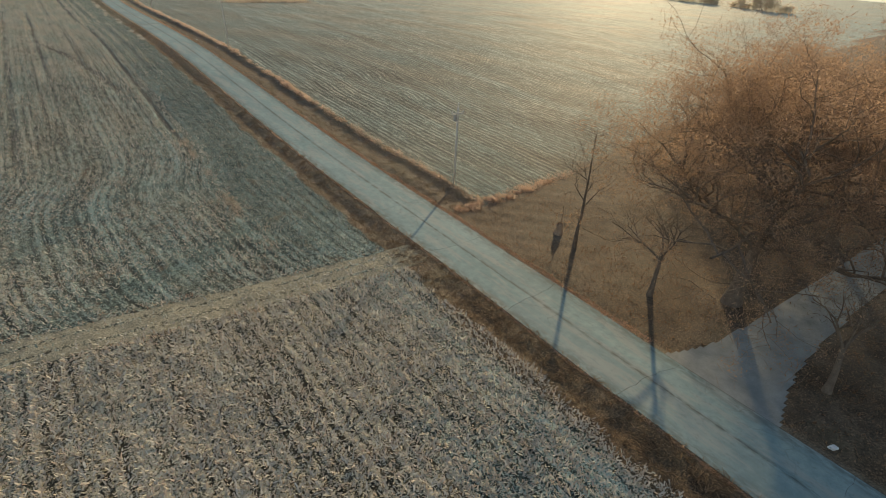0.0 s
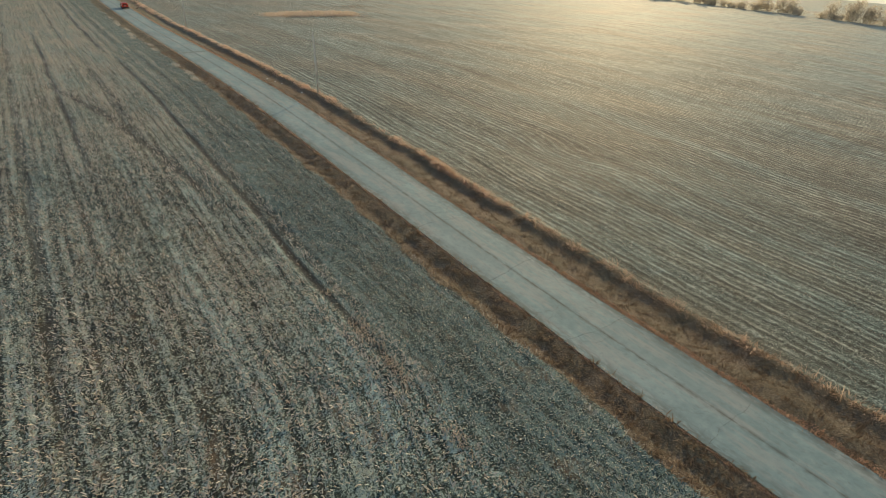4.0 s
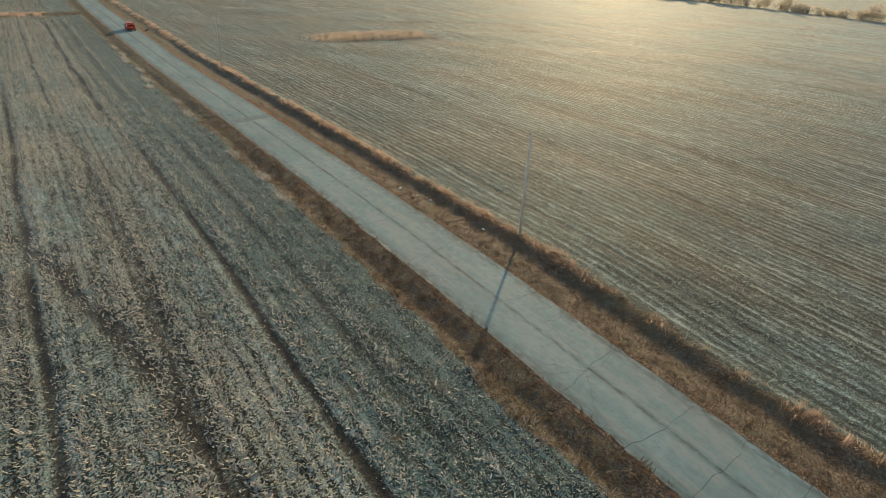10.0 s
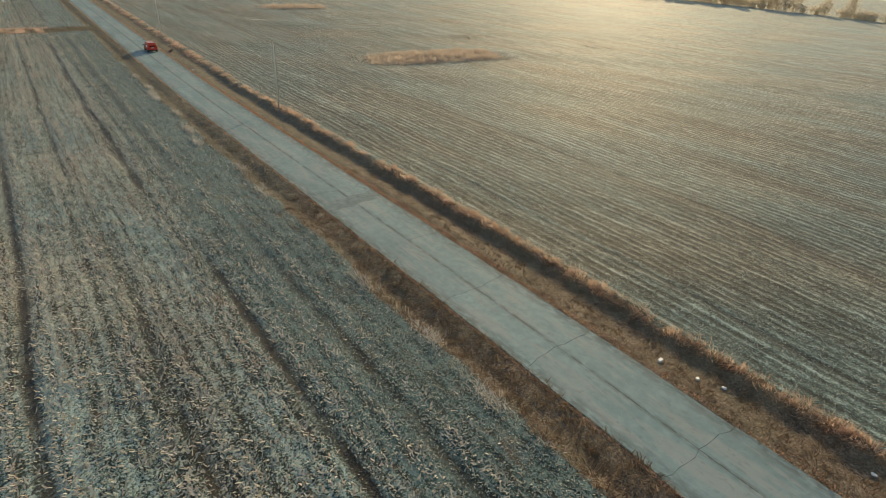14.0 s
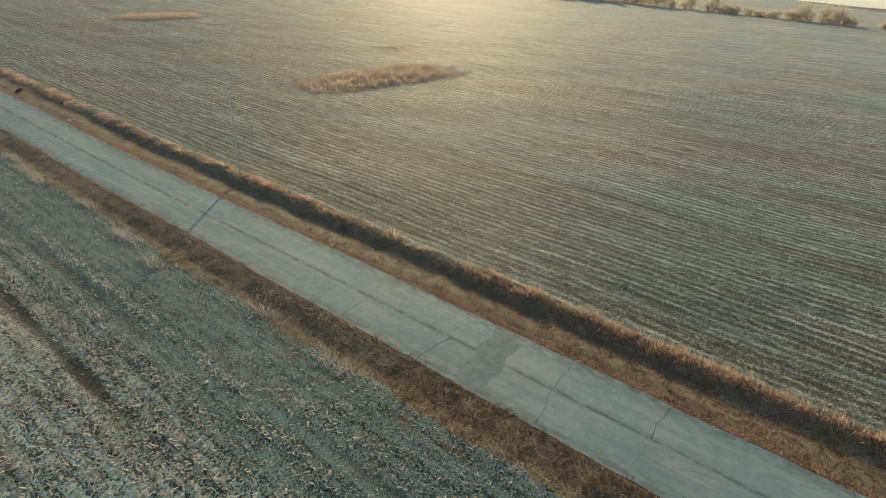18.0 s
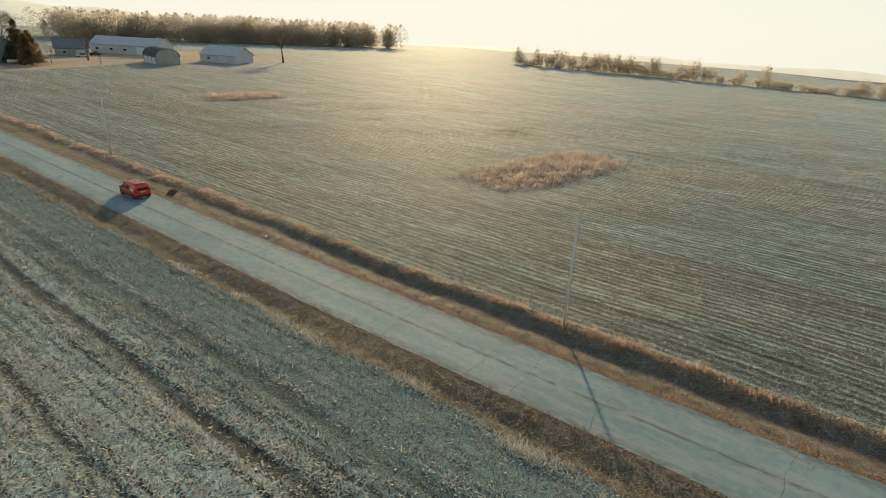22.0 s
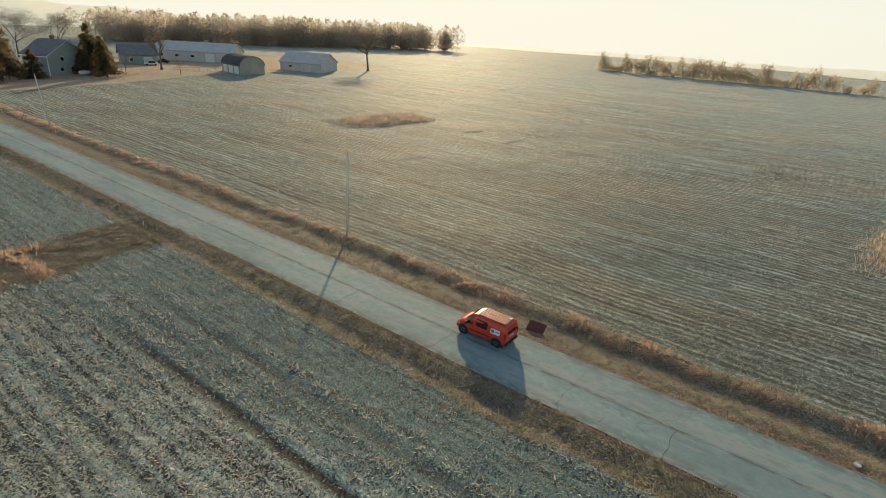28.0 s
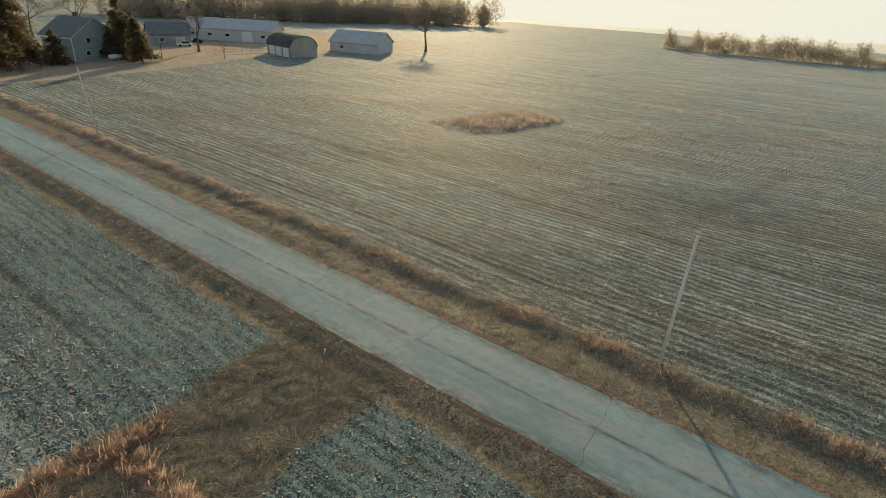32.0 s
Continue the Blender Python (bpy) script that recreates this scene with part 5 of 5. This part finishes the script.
# ---- the farm ----
def gable_building(name, x, y, turn, length, width, eave, ridge, wall, roof, label, category="building"):
    """Walls with gable ends under a pitched roof with overhang; the ridge runs along local x."""
    t = thing(name, pose(x, y, float(land(x, y)) - 0.15, 0, 0, turn), label, category)
    L, W = length / 2, width / 2
    bm = bmesh.new()
    prof = ((-W, 0), (W, 0), (W, eave), (0, ridge), (-W, eave))
    a, b = ([bm.verts.new((sx, p, q)) for p, q in prof] for sx in (-L, L))
    bm.faces.new(a)
    bm.faces.new(b[::-1])
    for k in range(5):
        bm.faces.new((a[k], b[k], b[(k + 1) % 5], a[(k + 1) % 5]))
    bmesh.ops.recalc_face_normals(bm, faces=bm.faces)
    part("wall", bm, wall, t)
    for side in (-1, 1):
        bm = bmesh.new()
        o, drop = 0.45, 0.45 * (ridge - eave) / W
        q = [bm.verts.new(p) for p in ((-L - o, side * (W + o), eave - drop), (L + o, side * (W + o), eave - drop), (L + o, 0, ridge), (-L - o, 0, ridge))]
        f = bm.faces.new(q)
        bmesh.ops.translate(bm, vec=(0, 0, 0.06), verts=bm.verts)
        bmesh.ops.solidify(bm, geom=[f], thickness=0.16 * side)
        bmesh.ops.recalc_face_normals(bm, faces=bm.faces)
        part("roof", bm, roof, t)
    return t


def opening(t, name, px, py, pz, w, h, axis, mat, label="", frame_mat=None):
    """A window or door on a wall: a framed sheet, facing local y or x."""
    s = 1 if (py if axis == "y" else px) > 0 else -1
    if axis == "y":
        f = part(name, box(px - w / 2, px + w / 2, min(py, py + s * 0.05), max(py, py + s * 0.05), pz, pz + h, 0.01), frame_mat or WHITE, t, label)
        part("pane", box(px - w / 2 + 0.1, px + w / 2 - 0.1, min(py + s * 0.05, py + s * 0.065), max(py + s * 0.05, py + s * 0.065), pz + 0.1, pz + h - 0.1), mat, f)
    else:
        f = part(name, box(min(px, px + s * 0.05), max(px, px + s * 0.05), py - w / 2, py + w / 2, pz, pz + h, 0.01), frame_mat or WHITE, t, label)
        part("pane", box(min(px + s * 0.05, px + s * 0.065), max(px + s * 0.05, px + s * 0.065), py - w / 2 + 0.1, py + w / 2 - 0.1, pz + 0.1, pz + h - 0.1), mat, f)
    return f


house = gable_building("farmhouse", 64.4, 405.5, -73.0, 9.5, 12.0, 5.2, 8.8, SIDING, ROOFING, "two-storey grey-blue farmhouse with a gabled roof", "house")
opening(house, "window", -0.6, -6.0, 3.3, 1.9, 1.3, "y", DARK_GLASS, "white-framed double upstairs window")
opening(house, "window", 0.8, -6.0, 0.9, 1.4, 1.2, "y", DARK_GLASS, "white-framed ground floor window")
opening(house, "window", 4.75, -2.0, 3.6, 1.1, 1.2, "x", DARK_GLASS)
opening(house, "window", 4.75, -2.6, 0.9, 1.1, 1.2, "x", DARK_GLASS)
opening(house, "window", 4.75, 0.6, 0.9, 1.1, 1.2, "x", DARK_GLASS)
opening(house, "door", 4.75, 4.6, 0.2, 1.4, 2.3, "x", WHITE, "white back door")
part("downpipe", box(4.60, 4.74, -6.16, -6.02, 0, 5.1), WHITE, house, "white corner downpipe")
part("eave_board", box(-5.2, 5.2, -6.54, -6.47, 4.72, 4.98), WHITE, house, "white eave board")
for side in (-1, 1):
    bm = bmesh.new()
    q = [bm.verts.new(p) for p in ((5.22, side * 6.45, 4.88), (5.22, 0, 8.72), (5.22, 0, 8.98), (5.22, side * 6.45, 5.14))]
    f = bm.faces.new(q)
    bmesh.ops.solidify(bm, geom=[f], thickness=0.06)
    bmesh.ops.recalc_face_normals(bm, faces=bm.faces)
    part("verge_board", bm, WHITE, house, "white gable board")
part("chimney", box(-1.8, -1.0, 0.6, 1.4, 7.4, 9.8, 0.03), OLD_WOOD, house)

barn = gable_building("long_barn", 121.7, 430.0, -58.0, 30.0, 11.0, 3.8, 6.6, BARN_WALL, TIN_ROOF, "long grey barn with a pale tin roof", "barn")
for k in range(5):
    opening(barn, "barn_window", -12 + 6 * k, -5.5, 1.5, 1.6, 1.0, "y", DARK_GLASS)
part("sliding_door", box(5.0, 8.4, -5.62, -5.51, 0, 3.2, 0.01), WHITE, barn, "pale sliding barn door")
shed = gable_building("gabled_shed", 96.5, 426.0, -20.0, 11.0, 9.0, 3.2, 6.0, SIDING, ROOFING, "small gabled outbuilding with a dark roof", "shed")
opening(shed, "window", -2.5, -4.5, 1.1, 1.3, 1.1, "y", DARK_GLASS)
opening(shed, "door", 2.5, -4.5, 0.1, 2.6, 2.3, "y", BARN_WALL, "garage door")
low = gable_building("low_barn", 137.1, 385.5, 110.0, 16.0, 12.2, 3.0, 6.0, BARN_WALL, TIN_ROOF, "low pale barn with its gable end towards the field", "barn")
opening(low, "barn_door", -2.0, 6.1, 0.1, 3.0, 2.5, "y", BARN_WALL)
opening(low, "window", 4.0, 6.1, 1.2, 1.4, 0.9, "y", DARK_GLASS)

# the arched machine shed with three white doors
shed2 = thing("arched_shed", pose(110.8, 387.0, float(land(110.8, 387)) - 0.1, 0, 0, -8), "grey arched machine shed with three white doors", "shed")
bm = bmesh.new()
arc = [(-4.2, 0), (-4.2, 2.6)] + [(-4.2 * math.cos(a), 2.6 + 2.9 * math.sin(a)) for a in np.linspace(0.18, math.pi - 0.18, 11)] + [(4.2, 2.6), (4.2, 0)]
a, b = ([bm.verts.new((p, sy, q)) for p, q in arc] for sy in (-6.2, 6.2))
bm.faces.new(a)
bm.faces.new(b[::-1])
for k in range(len(arc)):
    bm.faces.new((a[k], b[k], b[(k + 1) % len(arc)], a[(k + 1) % len(arc)]))
bmesh.ops.recalc_face_normals(bm, faces=bm.faces)
part("shell", bm, SHED_WALL, shed2)
bm = bmesh.new()
o_arc = [(p * 1.03, 2.6 + (q - 2.6) * 1.04) for p, q in arc[1:-1]]
a, b = ([bm.verts.new((p, sy, q)) for p, q in o_arc] for sy in (-6.5, 6.5))
fs = [bm.faces.new((a[k], b[k], b[k + 1], a[k + 1])) for k in range(len(o_arc) - 1)]
bmesh.ops.solidify(bm, geom=fs, thickness=-0.1)
part("roof", bm, ROOFING, shed2, "curved grey roof")
for k in range(3):
    d = part("door", box(-4.32, -4.21, -5.3 + 3.7 * k, -2.5 + 3.7 * k, 0.05, 2.4, 0.02), WHITE, shed2, "white overhead door")
    part("door_rail", box(-4.36, -4.32, -5.25 + 3.7 * k, -2.55 + 3.7 * k, 1.28, 1.34), BARN_WALL, d)

# fence by the arched shed
fence = thing("board_fence", pose(102.0, 396.0, float(land(102, 396)), 0, 0, -10), "low pale wooden board fence by the drive", "fence")
for k in range(7):
    part("post", box(-9 + 2.6 * k, -8.86 + 2.6 * k, -0.07, 0.07, -0.2, 1.25, 0.01), POLE_WOOD, fence)
for z in (0.45, 0.95):
    part("rail", box(-9, 6.8, -0.1, -0.06, z, z + 0.14, 0.005), POLE_WOOD, fence)


def conifer(x, y, seed, height, spread, label, lean=0.0):
    """A tapered trunk with whorls of drooping boughs set with needles."""
    t = thing("conifer", pose(x, y, float(land(x, y)) - 0.05, 0, lean, seed * 37), label, "tree")
    r = np.random.default_rng(seed)
    w = Wood(seed)
    w.limb([np.array((0, 0, height * f)) for f in np.linspace(0, 1, 6)], [0.028 * height * (1 - 0.95 * f) for f in np.linspace(0, 1, 6)], 7)
    cs = []
    for k in range(int(height * 9)):
        f = r.uniform(0.10, 0.99)
        reach = spread * (1 - f) ** 0.8 * r.uniform(0.6, 1.15) + 0.15
        th = r.uniform(0, 2 * math.pi)
        o = np.array([math.cos(th), math.sin(th), 0])
        p0 = np.array([0, 0, f * height])
        pts = [p0, p0 + o * reach * 0.5 + (0, 0, -0.02 * reach), p0 + o * reach + (0, 0, -0.22 * reach)]
        w.limb(pts, (0.05, 0.035, 0.012), 3)
        n = int(24 + 40 * reach)
        q = r.uniform(0.15, 1.05, n)[:, None]
        cs.append(p0 + o * reach * q + np.array([0, 0, -1]) * 0.2 * reach * q * q + r.normal(0, 0.16 + 0.05 * reach, (n, 3)))
    w.tips = [(c, c) for c in np.concatenate(cs)]
    joined("trunk", w.mesh("trunk"), BARK, t)
    joined("crown", w.leaves("crown", len(w.tips), 0.05, 0.30, 0.38), NEEDLE, t)


conifer(70.5, 399.0, 2, 13.5, 5.4, "dark green spruce beside the farmhouse")
conifer(70.5, 390.5, 5, 9.5, 3.8, "small leaning evergreen at the lawn edge", 5)
conifer(74.0, 400.0, 7, 10.0, 4.2, "bushy dark evergreen beside the farmhouse")
conifer(47.5, 394.0, 9, 16.0, 6.4, "tall broad spruce near the farm drive")
conifer(41.0, 389.0, 12, 15.0, 6.2, "tall broad spruce near the farm drive")
conifer(55.0, 396.0, 14, 7.0, 3.6, "low round evergreen in front of the house")
tree("bare_tree", 93.0, 404.5, 21, 12.0, 0.34, (4, 4, 3, 3), 0.42, 0.1, TWIG, 2600, 0.55, 0.22, "tall bare yard tree on the farm lawn", slim=0.12, up=0.1)
tree("bare_tree", 157.0, 375.5, 22, 18.0, 0.42, (6, 4, 4, 3), 0.66, 0.15, TWIG, 7500, 0.6, 0.22, "broad bare tree at the field edge by the barn", slim=0.12)
tree("sapling", 89.5, 387.0, 23, 5.0, 0.09, (3, 3, 2), 0.35, 0.1, TWIG, 350, 0.3, 0.14, "thin young tree on the lawn", slim=0.15)
tree("sapling", 78.0, 396.0, 24, 5.5, 0.10, (3, 3, 2), 0.35, 0.1, TWIG, 350, 0.3, 0.14, "thin young tree on the lawn", slim=0.15)
for k, (bx, by, bh) in enumerate(((36, 440, 15), (48, 452, 17), (58, 446, 14), (72, 458, 16), (84, 455, 15), (27, 452, 15))):
    tree("bare_tree", bx, by, 30 + k, bh, 0.3, (4, 4, 3, 3), 0.5, 0.13, TWIG, 6000, 0.7, 0.30, "tall bare tree behind the farmhouse", slim=0.12)

def parked_car(x, y, turn, paint, label):
    """A small car: lower body, cabin with glass band, four wheels."""
    t = thing("parked_car", pose(x, y, float(land(x, y)) + 0.02, 0, 0, turn), label, "car")
    bm = box(-0.85, 0.85, -2.1, 2.1, 0.32, 0.88, 0.12)
    part("body", bm, paint, t)
    bm = bmesh.new()
    bmesh.ops.create_cone(bm, cap_ends=True, segments=4, radius1=1.55, radius2=1.1, depth=0.55, matrix=pose(0, -0.2, 1.14, 0, 0, 45))
    for v in bm.verts:
        v.co.x *= 0.72
    part("cabin", bm, DARK_GLASS, t, "dark window band")
    part("roof", box(-0.52, 0.52, -0.9, 0.5, 1.40, 1.46, 0.02), paint, t)
    for sx in (-0.82, 0.82):
        for wy in (-1.3, 1.3):
            part("wheel", rod((sx - 0.08, wy, 0.31), (sx + 0.08, wy, 0.31), 0.31, 0.31, 14), RUBBER, t, "black tyre")


parked_car(104.0, 424.5, 70, BLACK, "dark car parked by the farm buildings")
parked_car(96.5, 417.5, 60, WHITE, "pale car parked on the farm drive")
tank = thing("gas_tank", pose(67.5, 396.5, float(land(67.5, 396.5)), 0, 0, 10), "white horizontal gas tank under the spruce", "tank")
part("drum", rod((-1.5, 0, 0.85), (1.5, 0, 0.85), 0.5, 0.5, 18), WHITE, tank)
for sx in (-1.5, 1.5):
    bm = bmesh.new()
    bmesh.ops.create_uvsphere(bm, u_segments=16, v_segments=8, radius=0.5, matrix=pose(sx, 0, 0.85) @ Matrix.Diagonal((0.5, 1, 1, 1)))
    part("end_cap", bm, WHITE, tank)
for sx in (-0.9, 0.9):
    part("leg", box(sx - 0.08, sx + 0.08, -0.35, 0.35, 0, 0.45), METAL, tank)

# ---- hedgerow across the far field ----
def brush(seed, height, wide):
    """A bare shrubby tree, twiggy down to the ground."""
    t = thing("hedge_tree", pose(0, 0, 0), "bare brushy hedgerow tree at the field edge", "tree", "hedgerow trees")
    w = Wood(seed)
    for k in range(5):
        a = k * 1.3 + seed
        w.grow((0.5 * math.cos(a), 0.5 * math.sin(a), 0), (0.35 * math.cos(a), 0.35 * math.sin(a), 1), height * w.r.uniform(0.4, 0.6), 0.09, 1, 0.5, 0.03, (0, 3, 3, 2), 0.15)
    joined("trunk", w.mesh("trunk"), PALE_BARK, t)
    n = int(130 * height)
    th, rr, hh = w.r.uniform(0, 2 * math.pi, n), np.sqrt(w.r.uniform(0, 1, n)), w.r.beta(1.5, 1.5, n)
    lump = 1 + 0.35 * np.sin(3 * th + seed) + 0.2 * np.sin(7 * hh + seed)
    rr = rr * wide * lump * np.sin(np.clip(0.12 + 0.86 * hh, 0, 1) * math.pi) ** 0.6
    w.tips = [(c, c) for c in np.stack([rr * np.cos(th), rr * np.sin(th), height * hh * (0.9 + 0.15 * np.sin(2 * th))], 1)]
    joined("crown", w.leaves("crown", n, 0.2, 0.42, 0.30), HAZE_TWIG, t)
    return t


hedge = [brush(51, 9.5, 3.0), brush(52, 7.0, 3.2), brush(53, 4.0, 3.0), brush(54, 2.6, 2.6)]
hedge_spots = []
for k in range(86):
    f = k / 85
    hy = 333 - 215 * f
    hx = 284 + 12 * math.sin(f * 3.0) - 14 * f + rng.uniform(-2.0, 2.0)
    if f > 0.4 and rng.uniform() < 0.25:
        continue
    hedge_spots.append((hx, hy, f))
for ob, (hx, hy, f) in zip(hedge, hedge_spots):
    ob.matrix_basis = pose(hx, hy, float(land(hx, hy)) - 0.05)
for hx, hy, f in hedge_spots[4:]:
    kind = rng.choice(4, p=(0.45, 0.35, 0.15, 0.05) if f < 0.35 else (0.06, 0.22, 0.40, 0.32))
    copy_thing(hedge[kind], pose(hx, hy, float(land(hx, hy)) - 0.05, 0, 0, rng.uniform(0, 360)))

# ---- woods behind the farm ----
def woods(name, label, count, place, low, high, per):
    r = np.random.default_rng(len(name))
    vs, leaf = [], []
    w = Wood(3)
    w.v = []
    for k in range(count):
        wx, wy = place(r)
        h = r.uniform(low, high)
        z = float(land(wx, wy))
        w.limb([np.array((wx, wy, z - 0.2)), np.array((wx + r.normal(0, 0.4), wy, z + 0.5 * h)), np.array((wx + r.normal(0, 0.8), wy, z + 0.92 * h))], (0.10, 0.07, 0.02), 4)
        n = per
        th, rr = r.uniform(0, 2 * math.pi, n), np.sqrt(r.uniform(0, 1, n)) * h * 0.38
        hh = r.beta(1.5, 1.3, n)
        taper = np.sin(np.clip(hh * 1.05, 0, 1) * math.pi) ** 0.5
        leaf.append(np.stack([wx + rr * taper * np.cos(th), wy + rr * taper * np.sin(th), z + h * (0.03 + 0.97 * hh)], 1))
    w.tips = [(c, c) for c in np.concatenate(leaf)]
    t = thing(name, pose(0, 0, 0), label, "woods", kind="stuff")
    joined("trunks", w.mesh("trunks"), PALE_BARK, t, kind="stuff")
    joined("crowns", w.leaves("crowns", len(w.tips), 0.4, 0.85, 0.32), HAZE_TWIG, t, kind="stuff")


def behind_farm(r):
    f = r.uniform(-0.05, 1.25)
    return 150 + 138 * f + r.normal(0, 5), 538 - 70 * f + r.uniform(-6, 40)


woods("woodland", "long bare winter woodland behind the farm", 420, behind_farm, 9, 17, 300)

# ---- distance ----
def hills(name, label, radius, a0, a1, low, high, seed, rise=0.0):
    """A long low ridge on the horizon, seen from the middle of the walk."""
    ang = np.radians(np.arange(a0, a1, 0.4))
    top = low + (high - low) * (0.5 + 0.5 * wavy(ang * 9, ang * 4, 1.0, seed)) + 1.6 * wavy(ang * 130, ang * 70, 1.0, seed) + rise * (1 - smooth(8, 36, np.degrees(ang)))
    fx, fy = 20 + radius * np.sin(ang), 200 + radius * np.cos(ang)
    bx, by = 20 + (radius + 260) * np.sin(ang), 200 + (radius + 260) * np.cos(ang)
    fz, bz = land(fx, fy) - 12, land(bx, by) - 20
    verts = np.concatenate([np.stack([fx, fy, fz], 1), np.stack([fx * 0.45 + bx * 0.55, fy * 0.45 + by * 0.55, top], 1), np.stack([bx, by, bz], 1)])
    n = len(ang)
    i = np.arange(n - 1)
    quads = np.concatenate([np.stack([i, i + 1, i + 1 + n, i + n], 1), np.stack([i + n, i + n + 1, i + 1 + 2 * n, i + 2 * n], 1)])
    me = quad_mesh(name, verts, quads)
    for p in me.polygons:
        p.use_smooth = True
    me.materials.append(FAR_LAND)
    tagged(new(name, me), label, "hills", kind="structure")


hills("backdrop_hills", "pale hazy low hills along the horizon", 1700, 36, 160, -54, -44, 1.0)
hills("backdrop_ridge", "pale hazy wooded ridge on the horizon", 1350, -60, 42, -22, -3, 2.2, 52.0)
